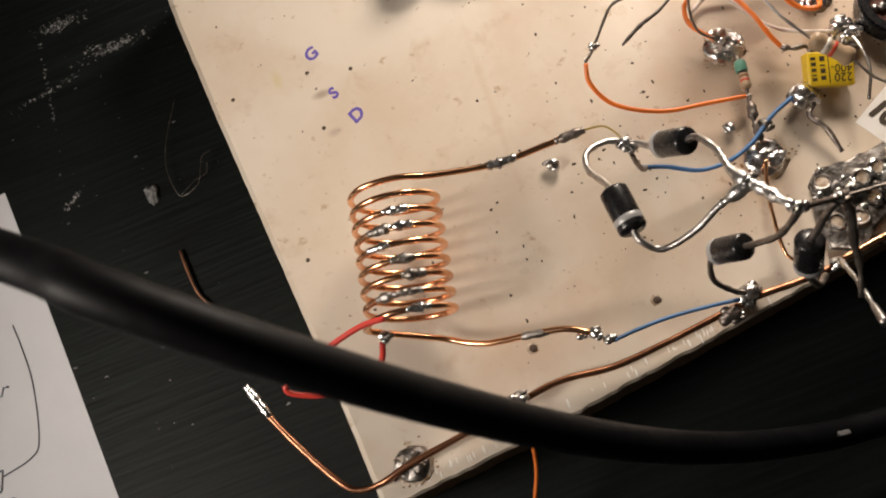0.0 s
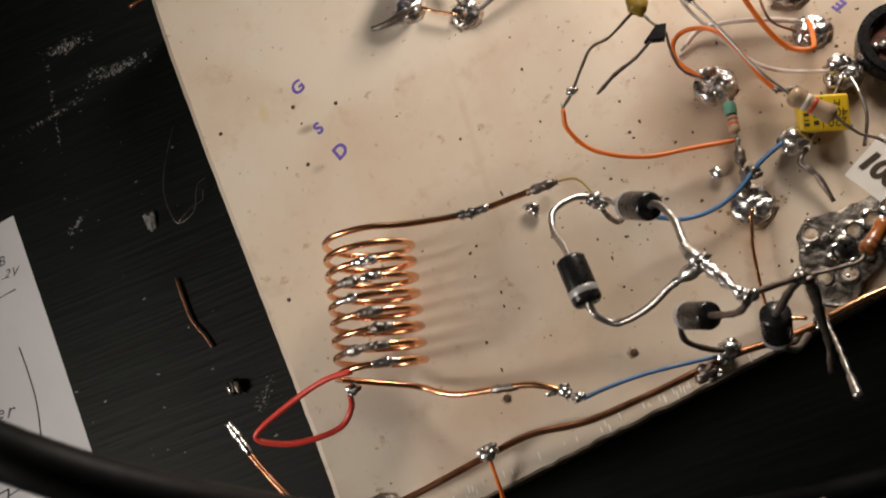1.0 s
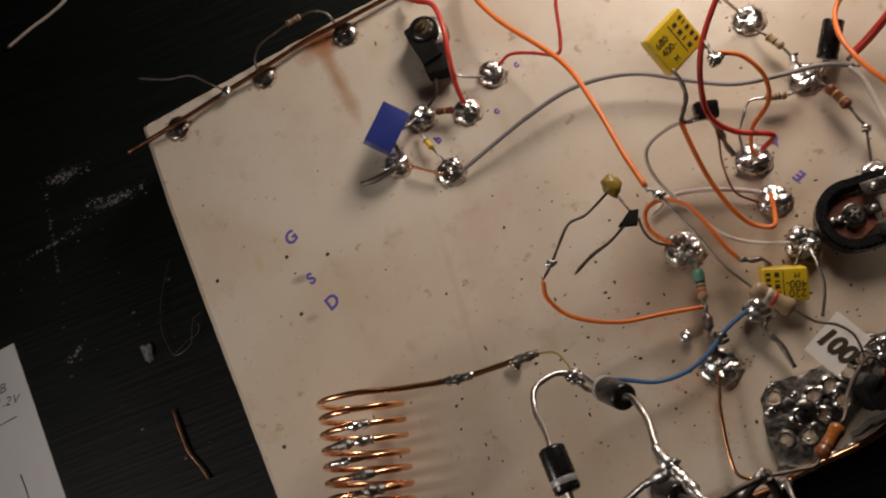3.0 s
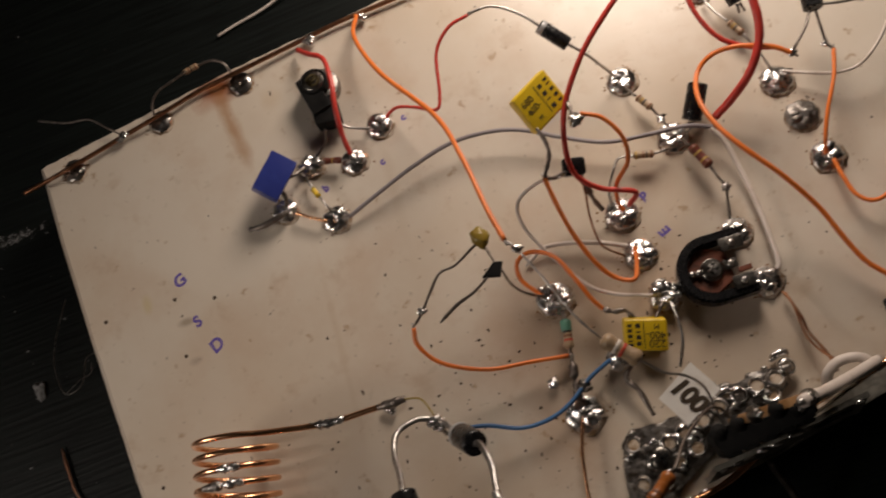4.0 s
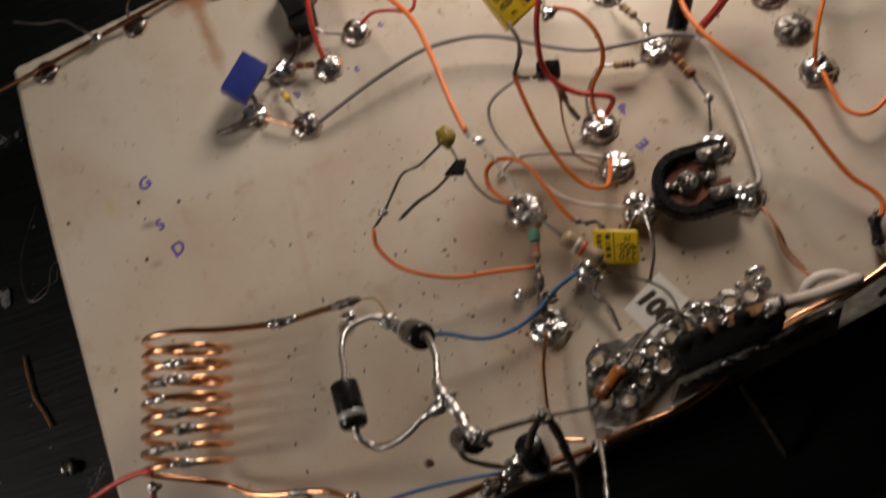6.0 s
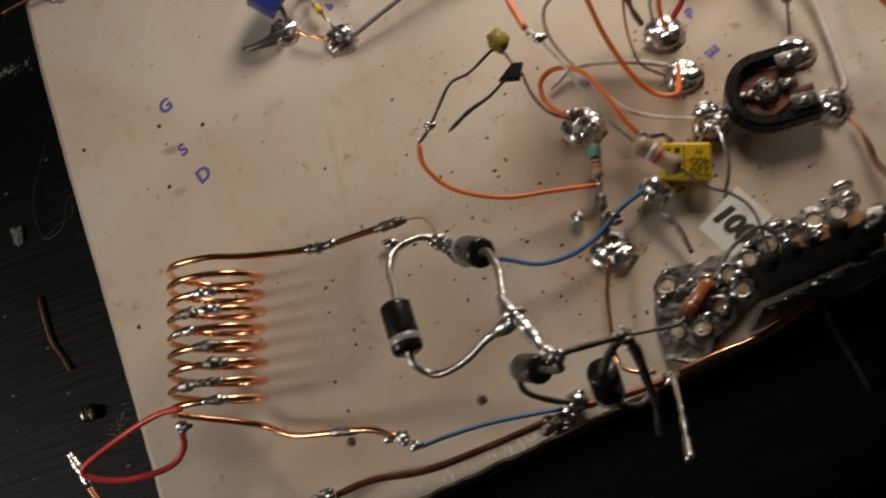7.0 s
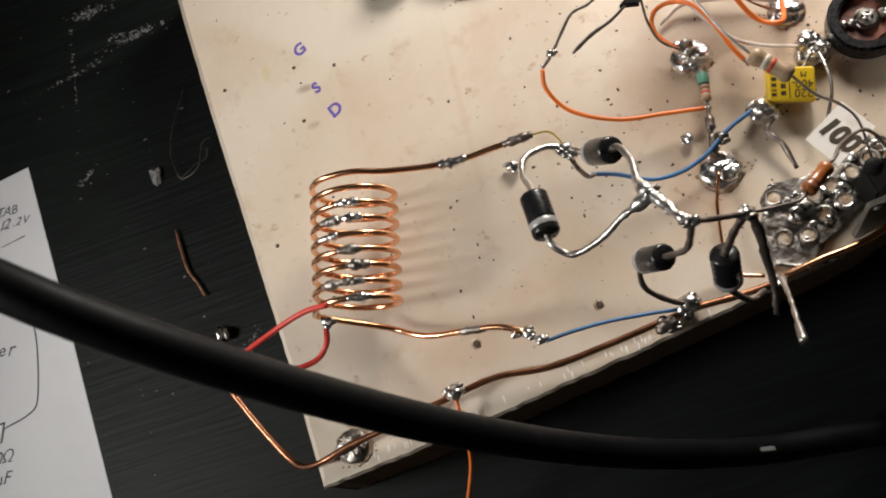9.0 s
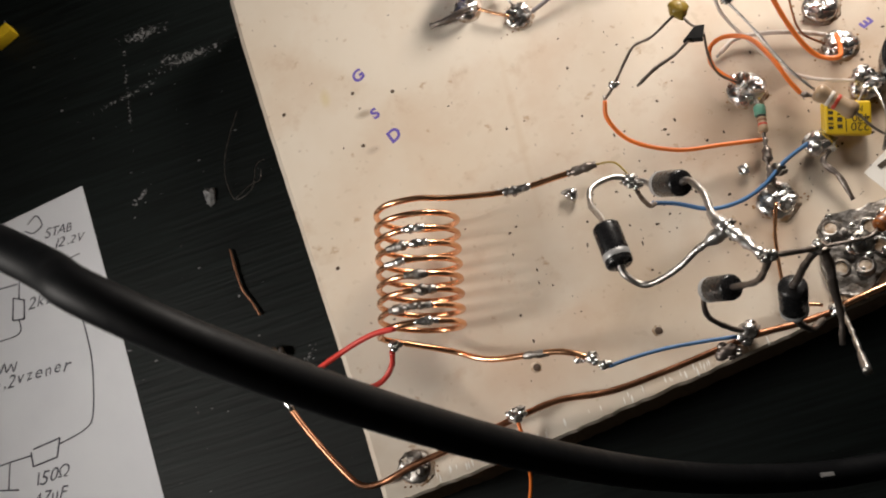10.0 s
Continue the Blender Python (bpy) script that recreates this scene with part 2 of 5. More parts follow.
def black_wood():
    """Black-stained veneer with fine raised grain that runs across the table."""
    m = material("black_stained_wood", (0.011, 0.010, 0.010), 0.55)
    tree = m.node_tree
    b = tree.nodes["Principled BSDF"]
    g = tree.nodes.new("ShaderNodeNewGeometry")
    mp = tree.nodes.new("ShaderNodeMapping")
    mp.vector_type = "TEXTURE"
    mp.inputs["Rotation"].default_value = (0, 0, radians(-1))
    mp.inputs["Scale"].default_value = (0.022, 0.0011, 0.01)
    n = tree.nodes.new("ShaderNodeTexNoise")
    n.inputs["Scale"].default_value, n.inputs["Detail"].default_value = 1.0, 6
    tree.links.new(g.outputs["Position"], mp.inputs["Vector"])
    tree.links.new(mp.outputs[0], n.inputs["Vector"])
    r = tree.nodes.new("ShaderNodeValToRGB")
    r.color_ramp.elements[0].position, r.color_ramp.elements[1].position = 0.35, 0.75
    r.color_ramp.elements[0].color, r.color_ramp.elements[1].color = (0.0030, 0.0041, 0.0039, 1), (0.0092, 0.0128, 0.0120, 1)
    b.inputs["Specular IOR Level"].default_value = 0.2
    dust = tree.nodes.new("ShaderNodeTexNoise")
    dust.inputs["Scale"].default_value, dust.inputs["Detail"].default_value = 500, 3
    tree.links.new(g.outputs["Position"], dust.inputs["Vector"])
    dr = tree.nodes.new("ShaderNodeMapRange")
    dr.inputs[1].default_value, dr.inputs[2].default_value, dr.inputs[4].default_value = 0.72, 0.80, 0.5
    tree.links.new(dust.outputs[0], dr.inputs[0])
    mix = tree.nodes.new("ShaderNodeMix")
    mix.data_type = "RGBA"
    mix.inputs[7].default_value = (0.12, 0.11, 0.10, 1)
    tree.links.new(dr.outputs[0], mix.inputs[0])
    tree.links.new(n.outputs[0], r.inputs[0])
    tree.links.new(r.outputs[0], mix.inputs[6])
    tree.links.new(mix.outputs[2], b.inputs["Base Color"])
    bp = tree.nodes.new("ShaderNodeBump")
    bp.inputs["Strength"].default_value, bp.inputs["Distance"].default_value = 0.5, 0.0004
    tree.links.new(n.outputs[0], bp.inputs["Height"])
    tree.links.new(bp.outputs[0], b.inputs["Normal"])
    return m


BLACK_WOOD = black_wood()


# ---- builders (all places in millimetres) ----


def thing(name, base, label, category, group="", kind=""):
    ob = new(name)
    ob.empty_display_size = 0.003
    ob.location = Vector(base) * MM
    return tagged(ob, label, category, group, kind)


def origin_of(ob):
    at = Vector((0, 0, 0))
    while ob:
        at += ob.location
        ob = ob.parent
    return at


def crease(bm, limit):
    """Keeps edges sharper than the limit, in degrees, hard in the smooth shading."""
    for e in bm.edges:
        if len(e.link_faces) == 2 and e.calc_face_angle(0) > radians(limit):
            e.smooth = False


def part(name, bm, mat, parent=None, label="", smooth=True, base=(0, 0, 0)):
    """Links a bmesh, given in millimetres of the world, as one mesh under its parent."""
    at = origin_of(parent) if parent else Vector(base) * MM
    crease(bm, 52)
    for v in bm.verts:
        v.co = v.co * MM - at
    me = bpy.data.meshes.new(name)
    bm.to_mesh(me)
    bm.free()
    if smooth:
        me.shade_smooth()
    me.materials.append(mat)
    ob = new(name, me)
    if parent:
        ob.parent = parent
    else:
        ob.location = at
    if label:
        ob["label"] = label
    return ob


def glide(pts, per=6):
    """A smooth line through the points."""
    p = [Vector(q) for q in pts]
    if len(p) < 3:
        return p
    p = [2 * p[0] - p[1], *p, 2 * p[-1] - p[-2]]
    out = []
    for a, b, c, d in zip(p, p[1:], p[2:], p[3:]):
        for i in range(per):
            t = i / per
            out.append(0.5 * (2 * b + (c - a) * t + (2 * a - 5 * b + 4 * c - d) * t * t + (3 * b - a - 3 * c + d) * t ** 3))
    return out + [p[-2]]


def sweep(pts, r, sides=12, per=6, lumps=0.0, bm=None):
    """A round bar along a smooth line; r may be one radius or one for each given point."""
    bm = bm or bmesh.new()
    line = glide(pts, per)
    n = len(line)
    radii = [r] * n if isinstance(r, (int, float)) else [float(np.interp(i / (n - 1) * (len(r) - 1), range(len(r)), r)) for i in range(n)]
    up = Vector((0.13, 0.31, 0.94))
    rings = []
    for i, c in enumerate(line):
        d = (line[min(i + 1, n - 1)] - line[max(i - 1, 0)]).normalized()
        u = (up - d * up.dot(d))
        u = u.normalized() if u.length > 1e-4 else d.orthogonal().normalized()
        w = d.cross(u)
        up = u
        k = radii[i] * (1 + lumps * noise.noise(c * 0.9) * 2)
        rings.append([bm.verts.new(c + (u * math.cos(a) + w * math.sin(a)) * k) for a in [2 * math.pi * j / sides for j in range(sides)]])
    for a, b in zip(rings, rings[1:]):
        for j in range(sides):
            bm.faces.new((a[j], a[(j + 1) % sides], b[(j + 1) % sides], b[j]))
    bm.faces.new(rings[0][::-1])
    bm.faces.new(rings[-1])
    return bm


def blob(c, r, squash=(1, 1, 1), rough=0.25, freq=0.8, bm=None, level=3):
    """An uneven drop of metal."""
    bm = bm or bmesh.new()
    made = bmesh.ops.create_icosphere(bm, subdivisions=level, radius=1)
    c = Vector(c)
    for v in made["verts"]:
        d = v.co.normalized()
        k = 1 + rough * noise.noise(d * freq * 2 + c * 0.37) + rough * 0.4 * noise.noise(d * freq * 6 + c)
        v.co = c + Vector((d.x * squash[0], d.y * squash[1], d.z * squash[2])) * r * k
    return bm


def block(c, u, v, w, bevel=0.4, bm=None, segments=2):
    """A bevelled block with its centre and its three half edges."""
    bm = bm or bmesh.new()
    c, u, v, w = map(Vector, (c, u, v, w))
    m = bmesh.ops.create_cube(bm, size=2)
    for q in m["verts"]:
        q.co = c + u * q.co.x + v * q.co.y + w * q.co.z
    edges = list({e for q in m["verts"] for e in q.link_edges})
    bmesh.ops.recalc_face_normals(bm, faces=bm.faces)
    if bevel:
        bmesh.ops.bevel(bm, geom=edges, offset=bevel, segments=segments, affect="EDGES", profile=0.6)
    bmesh.ops.recalc_face_normals(bm, faces=bm.faces)
    crease(bm, 25)
    return bm


def turned(p0, p1, profile, sides=20):
    """A body of revolution between two points; profile: (share of the length, radius)."""
    bm = bmesh.new()
    p0, p1 = Vector(p0), Vector(p1)
    d = (p1 - p0).normalized()
    u = d.orthogonal().normalized()
    w = d.cross(u)
    rings = [[bm.verts.new(p0.lerp(p1, s) + (u * math.cos(a) + w * math.sin(a)) * r) for a in [2 * math.pi * j / sides for j in range(sides)]] for s, r in profile]
    for a, b in zip(rings, rings[1:]):
        for j in range(sides):
            bm.faces.new((a[j], a[(j + 1) % sides], b[(j + 1) % sides], b[j]))
    bm.faces.new(rings[0][::-1])
    bm.faces.new(rings[-1])
    bmesh.ops.recalc_face_normals(bm, faces=bm.faces)
    return bm


def along(p0, p1, s):
    return Vector(p0).lerp(Vector(p1), s)


def wire(name, pts, r, mat, label, category="wire", group="hook-up wires", tips=True):
    ob = thing(name, pts[0], label, category, group)
    r *= 0.68
    part("insulation", sweep(pts, r, 12, 8, 0.05), mat, ob)
    if tips:
        for a, b in ((pts[0], pts[1]), (pts[-1], pts[-2])):
            d = (Vector(a) - Vector(b)).normalized()
            part("bare_end", sweep([Vector(a) - d * 0.5, Vector(a) + d * 1.3 + Vector((0, 0, -0.4))], r * 0.55, 8), TIN, ob, "tinned bare wire end")
    return ob


def bare(name, pts, r, mat, label, category="wire", group="bare leads", lumps=0.12):
    ob = thing(name, pts[0], label, category, group)
    part("strand", sweep(pts, r, 8, 6, lumps), mat, ob)
    return ob


def joint(c, r, mat=None, label="lumpy bright solder joint between leads", squash=(1.15, 1, 0.9)):
    ob = thing("solder_joint", c, label, "solder", "solder joints")
    bm = blob(c, r * 0.9, squash, 0.25, 0.8)
    for k in range(3):
        a = random.uniform(0, 6.28)
        blob(Vector(c) + Vector((math.cos(a) * 0.75, math.sin(a) * 0.75, random.uniform(-0.1, 0.35))) * r, r * random.uniform(0.4, 0.6), (1.2, 1, 0.9), 0.2, 0.8, bm)
    part("drop", bm, mat or SOLDER, ob)
    part("spur", blob(Vector(c) + Vector((random.uniform(-0.8, 0.8), random.uniform(-0.8, 0.8), 0.2)) * r, r * 0.6, (1.5, 0.75, 0.8), 0.45, 1.0, level=3), DULL_SOLDER, ob, "dull spur of solder")
    return ob


SPATTER = bmesh.new()


def pad(x, y, r=3.1, h=1.5, mat=None, label="round solder pad stuck on the cream board", flux=True, bumps=3):
    """A cut copper disc glued to the board, with a dome of solder on it."""
    r *= 1.08
    ob = thing("solder_pad", (x, y, 0), label, "solder pad", "solder pads on the board")
    if flux:
        part("flux_residue", blob((x + 0.3, y - 0.4, 0.03), r * 1.08, (1, 1, 0.04), 0.18, 1.2), RESIDUE, ob, "thin brown flux rim")
        for i in range(16):
            a, k = random.uniform(0, 6.28), r * (1 + abs(random.gauss(0.06, 0.28)))
            blob((x + math.cos(a) * k, y + math.sin(a) * k, 0.02), random.uniform(0.08, 0.3), (1.3, 0.9, 0.4), 0.6, level=1, bm=SPATTER)
    part("disc", turned((x, y, 0.02), (x, y, 0.5), [(0, r), (0.8, r), (1, r - 0.15)], 28), BROWN_COPPER if flux else DULL_SOLDER, ob, "browned copper disc")
    bm = bmesh.new()
    rows, sides = 7, 26
    rings = []
    for i in range(rows + 1):
        a = i / rows * math.pi / 2
        ring = []
        for j in range(sides):
            b = 2 * math.pi * j / sides
            q = Vector((x + math.cos(b) * math.cos(a) * r * 1.02, y + math.sin(b) * math.cos(a) * r * 1.02, 0))
            k = 1 + 0.12 * noise.noise(q * 0.7)
            z = 0.4 + h * math.sin(a) ** 1.2 * (1 + 0.75 * noise.noise(q * 0.42 + Vector((3, 1, 0))) + 0.22 * noise.noise(q * 1.1))
            ring.append(bm.verts.new((x + (q.x - x) * k, y + (q.y - y) * k, max(z, 0.25))))
        rings.append(ring)
    for a, b in zip(rings, rings[1:]):
        for j in range(sides):
            if i:
                bm.faces.new((a[j], a[(j + 1) % sides], b[(j + 1) % sides], b[j]))
    bmesh.ops.remove_doubles(bm, verts=bm.verts, dist=0.02)
    part("solder", bm, mat or SOLDER, ob)
    for i in range(bumps):
        a = random.uniform(0, 6.28)
        c = (x + math.cos(a) * r * 0.5, y + math.sin(a) * r * 0.5, 0.4 + h * 0.7)
        part("solder_lump", blob(c, r * random.uniform(0.24, 0.44), (random.uniform(0.9, 1.7), random.uniform(0.7, 1.2), 0.42), 0.35, 0.9), mat or SOLDER, ob)
    return ob


def resistor(p0, p1, length, r, mat, stripes, label, ends=None, lead=None, lead_r=0.32):
    """An axial resistor: waisted body with swollen ends, colour bands and two leads. ends: further points of the leads."""
    ob = thing("resistor", p0, label, "resistor", "resistors")
    c = along(p0, p1, 0.5)
    d = (Vector(p1) - Vector(p0)).normalized()
    a, b = c - d * length / 2, c + d * length / 2
    part("body", turned(a, b, [(0, r * 0.45), (0.03, r * 0.8), (0.09, r), (0.2, r), (0.28, r * 0.86), (0.72, r * 0.86), (0.8, r), (0.91, r), (0.97, r * 0.8), (1, r * 0.45)]), mat, ob)
    for s, colour in zip((0.14, 0.36, 0.52, 0.68, 0.86), stripes):
        k = r * (1.03 if s in (0.14, 0.86) else 0.9)
        if colour:
            part("band", turned(along(a, b, s - 0.04), along(a, b, s + 0.04), [(0, k * 0.97), (0.1, k), (0.9, k), (1, k * 0.97)]), STRIPE[colour], ob, colour + " colour band")
    first, second = ends or ([p0], [p1])
    part("lead", sweep([a + d * 0.2, *first], lead_r, 8, 6, 0.15), lead or TIN, ob)
    part("lead", sweep([b - d * 0.2, *second], lead_r, 8, 6, 0.15), lead or TIN, ob)
    return ob


def diode(p0, p1, r, label, leads, band=0.76, lead_r=0.5, lead=None):
    """A black axial power diode with a pale ring; leads: two lists of points that start at the ends."""
    ob = thing("diode", p0, label, "diode", "black power diodes")
    part("body", turned(p0, p1, [(0, r * 0.84), (0.04, r * 0.97), (0.08, r), (0.92, r), (0.96, r * 0.97), (1, r * 0.84)], 28), BLACK, ob)
    part("ring", turned(along(p0, p1, band - 0.07), along(p0, p1, band + 0.07), [(0, r), (0.05, r * 1.012), (0.95, r * 1.012), (1, r)], 28), BAND, ob, "pale grey cathode ring")
    for end, pts in zip((p0, p1), leads):
        part("lead", sweep([along(end, p1 if end is p0 else p0, 0.05), *pts], lead_r, 10, 6, 0.12), lead or TIN, ob, "tinned bent lead")
    return ob


def letters(text, c, u, v, size, mat, parent=None, name="lettering", label="", thick=0.02, lift=0.05, slant=0.0, bold=0.0):
    """Raised flat writing whose line runs along u with v upwards."""
    cu = bpy.data.curves.new("text", "FONT")
    cu.body, cu.size, cu.extrude, cu.align_x, cu.align_y, cu.shear, cu.offset = text, size, thick, "CENTER", "CENTER", slant, bold
    tmp = bpy.data.objects.new("text", cu)
    scene.collection.objects.link(tmp)
    me = bpy.data.meshes.new_from_object(tmp.evaluated_get(bpy.context.evaluated_depsgraph_get()))
    bpy.data.objects.remove(tmp)
    bm = bmesh.new()
    bm.from_mesh(me)
    c, u, v = Vector(c), Vector(u).normalized(), Vector(v)
    v = (v - u * v.dot(u)).normalized()
    w = u.cross(v)
    for q in bm.verts:
        q.co = c + u * q.co.x + v * q.co.y + w * (q.co.z + lift)
    return part(name, bm, mat, parent, label, smooth=False, base=tuple(c))


def stroke(pts, r, flat=0.3, per=5):
    """A pen line: a flattened bar just over its sheet."""
    bm = sweep(pts, r, 6, per)
    z = pts[0][2]
    for v in bm.verts:
        v.co.z = z + (v.co.z - z) * flat
    return bm


def slab(outline, z0, z1, bevel=0.0):
    """An upright prism over an outline."""
    bm = bmesh.new()
    low = [bm.verts.new((x, y, z0)) for x, y in outline]
    f = bm.faces.new(low)
    made = bmesh.ops.extrude_face_region(bm, geom=[f])
    for q in made["geom"]:
        if isinstance(q, bmesh.types.BMVert):
            q.co.z = z1
    bmesh.ops.recalc_face_normals(bm, faces=bm.faces)
    if bevel:
        top = [e for e in bm.edges if all(abs(q.co.z - z1) < 1e-6 for q in e.verts)]
        bmesh.ops.bevel(bm, geom=top, offset=bevel, segments=2, affect="EDGES")
    crease(bm, 25)
    return bm


# ---- table and unseen room shell ----
TABLE = -22.0
tagged(part("table", block((60, 0, TABLE - 13), (520, 0, 0), (0, 400, 0), (0, 0, 13), 1.5), BLACK_WOOD, base=(60, 0, TABLE - 26)),
       "black-stained wooden table top with fine grain and scuffs", "table", kind="structure")
# unseen shell added round the table to close reflections and bounce fill light
for nm, c, u in (("wall_north", (40, 620, 0), (740, 20, 780)), ("wall_south", (40, -620, 0), (740, 20, 780)),
                 ("wall_east", (760, 0, 0), (20, 600, 780)), ("wall_west", (-680, 0, 0), (20, 600, 780)),
                 ("floor", (40, 0, -760), (700, 600, 20)), ("ceiling", (40, 0, 760), (700, 600, 20))):
    tagged(part(nm, block(c, (u[0], 0, 0), (0, u[1], 0), (0, 0, u[2]), 0), WALL, base=c, smooth=False), "unseen added plain dim painted " + nm.split("_")[0] + " of the room", nm.split("_")[0], kind="structure")

# ---- the cream board ----
EDGE = [(-27.2, -97.0), (1.4, -95.0), (13, -94.0), (28, -92.2), (50, -89.9), (68, -87.7), (88, -85.2), (97, -83.6), (112, -78.8), (133, -73.4), (157, -66.4), (185, -58), (260, -38), (260, 74), (71, 61.6), (22, 59.2), (-36.8, 53.4), (-36, 30), (-34, 0), (-31.4, -33), (-28.6, -70)]
rnd = random.Random(3)
OUTLINE = []
for (x0, y0), (x1, y1) in zip(EDGE, EDGE[1:] + EDGE[:1]):
    steps = max(1, int(math.hypot(x1 - x0, y1 - y0) / 1.6))
    sawn = 0.16 if abs(x1 - x0) > abs(y1 - y0) else 0.03
    for i in range(steps):
        OUTLINE.append((x0 + (x1 - x0) * i / steps + rnd.uniform(-0.05, 0.05), y0 + (y1 - y0) * i / steps + rnd.uniform(-sawn, sawn)))
board = thing("circuit_board", (100, 0, TABLE), "cream laminated board with chipped sawn edges, lying on the table", "board")
part("core", slab([((x - 100) * 0.997 + 100, (y + 10) * 0.995 - 10) for x, y in OUTLINE], TABLE + 0.05, -1.3, 0.0), CHIPBOARD, board, "brown raw chipboard core", smooth=False)
bm = slab(OUTLINE, -1.3, -1.0)
for f in [f for f in bm.faces if f.normal.z > 0.9]:
    bm.faces.remove(f)
low = [v for v in bm.verts if v.co.z > -1.05]
low.sort(key=lambda v: min(range(len(OUTLINE)), key=lambda i: (v.co.x - OUTLINE[i][0]) ** 2 + (v.co.y - OUTLINE[i][1]) ** 2))
rim = []
for (x, y), (xa, ya), (xb, yb) in zip(OUTLINE, OUTLINE[-3:] + OUTLINE[:-3], OUTLINE[3:] + OUTLINE[:3]):
    d = Vector((xb - xa, yb - ya)).normalized()
    k = 1.25 if abs(d.y) > 0.7 else 0.5
    rim.append(bm.verts.new((x - d.y * k, y + d.x * k, 0)))
for i in range(len(rim)):
    bm.faces.new((low[i], low[(i + 1) % len(low)], rim[(i + 1) % len(rim)], rim[i]))
bm.faces.new(rim)
bmesh.ops.recalc_face_normals(bm, faces=bm.faces)
part("laminate", bm, LAMINATE, board, "cream glossy laminate with brown flux stains", smooth=False)

# ---- coil and its leads ----


def coil():
    ob = thing("copper_coil", (-3, -52, 2), "bright copper wire coil of eight turns lying over the board", "coil")
    turns, y0, pitch, R = 8.3, -37.8, 3.36, 8.9
    pts = [(39.6, -44.5, 18.9), (31, -43.8, 17.6), (21.7, -42.9, 16.3), (9, -40.2, 17.6), (2, -38.4, 19.6)]
    n = int(turns * 14)
    for i in range(1, n + 1):
        s = i / 14
        a = math.pi / 2 + 2 * math.pi * s
        pts.append((-0.6 - 0.72 * s + R * math.cos(a), y0 - pitch * s - 0.24 * R * math.cos(a), 11.4 + R * 0.92 * math.sin(a)))
    pts += [(-3, -68.9, 3.2), (1.4, -71.9, 4.4), (6.1, -74.4, 6.0), (15.0, -76.6, 8.5), (21.2, -78.4, 10.2), (26.3, -81.7, 10.7)]
    part("winding", sweep(pts, 0.68, 10, 3), COPPER, ob)
    for s in (1.98, 2.97, 3.05, 4.06, 4.98, 5.95, 6.97, 7.05, 7.95):
        a = math.pi / 2 + 2 * math.pi * s
        c = Vector((-0.6 - 0.72 * s + R * math.cos(a), y0 - pitch * s - 0.24 * R * math.cos(a), 11.4 + R * 0.92 * math.sin(a)))
        d = Vector((-math.sin(a), 0.24 * math.sin(a) - 0.06, math.cos(a) * 0.92))
        part("solder_patch", sweep([c - d * 2.6, c - d * 0.8, c + d * 0.7, c + d * 2.4], [0.72, 1.1, 0.95, 0.7], 10, 5, 0.28), SOLDER if s in (1.98, 2.97, 4.06, 7.95) else DULL_SOLDER, ob, "grey soldered tap on the winding")
    part("solder_patch", sweep([(26, -43.4, 17), (22, -43, 16.3), (18, -42, 16.4)], [0.8, 1.0, 0.75], 10, 5, 0.35), SOLDER, ob)
    part("solder_patch", sweep([(12.0, -76.0, 7.7), (14.0, -76.4, 8.2), (18.1, -77.5, 9.3)], [0.72, 0.9, 0.75], 10, 5, 0.25), DULL_SOLDER, ob, "tinned stretch of the lower lead")
    part("tinned_end", sweep([(34, -44.1, 18.1), (37.5, -44.4, 18.7), (40.2, -44.6, 19.0)], [0.72, 0.95, 0.8], 10, 5, 0.3), DARK_LEAD, ob, "dark tinned end of the coil wire")
    return ob


coil()
joint((26.3, -81.7, 10.7), 1.3)
joint((28.5, -83.6, 10.6), 1.05)
joint((23.8, -80.9, 9.8), 1.0, squash=(1.5, 0.9, 0.9))
bare("fine_wire", [(40, -44.6, 19), (43.5, -46, 20.5), (45, -49, 22), (45.5, -51.5, 23)], 0.22, OCHRE, "thin golden enamelled wire between coil and diodes")
tap = thing("red_tap_wire", (-10, -64, 15), "red insulated wire loop tapping the coil", "wire", "hook-up wires")
part("insulation", sweep([(-10.5, -64.5, 19), (-16.1, -63.9, 18), (-24.6, -65.1, 16), (-34.5, -68.6, 15), (-30.4, -71.8, 13), (-24.3, -73, 12), (-18.4, -72.6, 11), (-14.9, -70.2, 12), (-13.2, -68, 15)], 0.62), RED, tap)
joint((-11.9, -67.3, 17), 1.2)
wire("blue_wire", [(29.2, -84.3, 10.7)] + [(34, -83.8, 9), (41.4, -83.7, 7), (50.2, -84.5, 5), (56.7, -85.3, 3)], 0.62, BLUE_WIRE, "thin blue insulated wire near the board's lower edge")

# ---- the diode bridge ----
diode((37.2, -64.4, 38.2), (37.4, -72.9, 39.0), 2.55, "black power diode with a silver ring, standing on bent leads",
      ([(37, -61, 34), (36.2, -56.5, 29), (37.5, -52, 26), (42, -50.5, 24), (45.5, -51.7, 23)], [(37.7, -75, 39), (40.6, -77.6, 38.6), (46, -77.6, 42), (51, -76, 45.5), (55.7, -75.4, 48.2)]), lead_r=0.62)
diode((53.1, -60.8, 36.2), (49.9, -57.0, 29.0), 2.55, "black power diode tilted on thick bent leads",
      ([(54.2, -61.6, 38.5), (55.2, -66, 42), (54.8, -71, 45.5), (55.7, -75.4, 48.2)], [(49, -55.8, 26.5), (47.5, -53.4, 24), (45.5, -51.7, 23)]), band=0.88, lead_r=0.66)
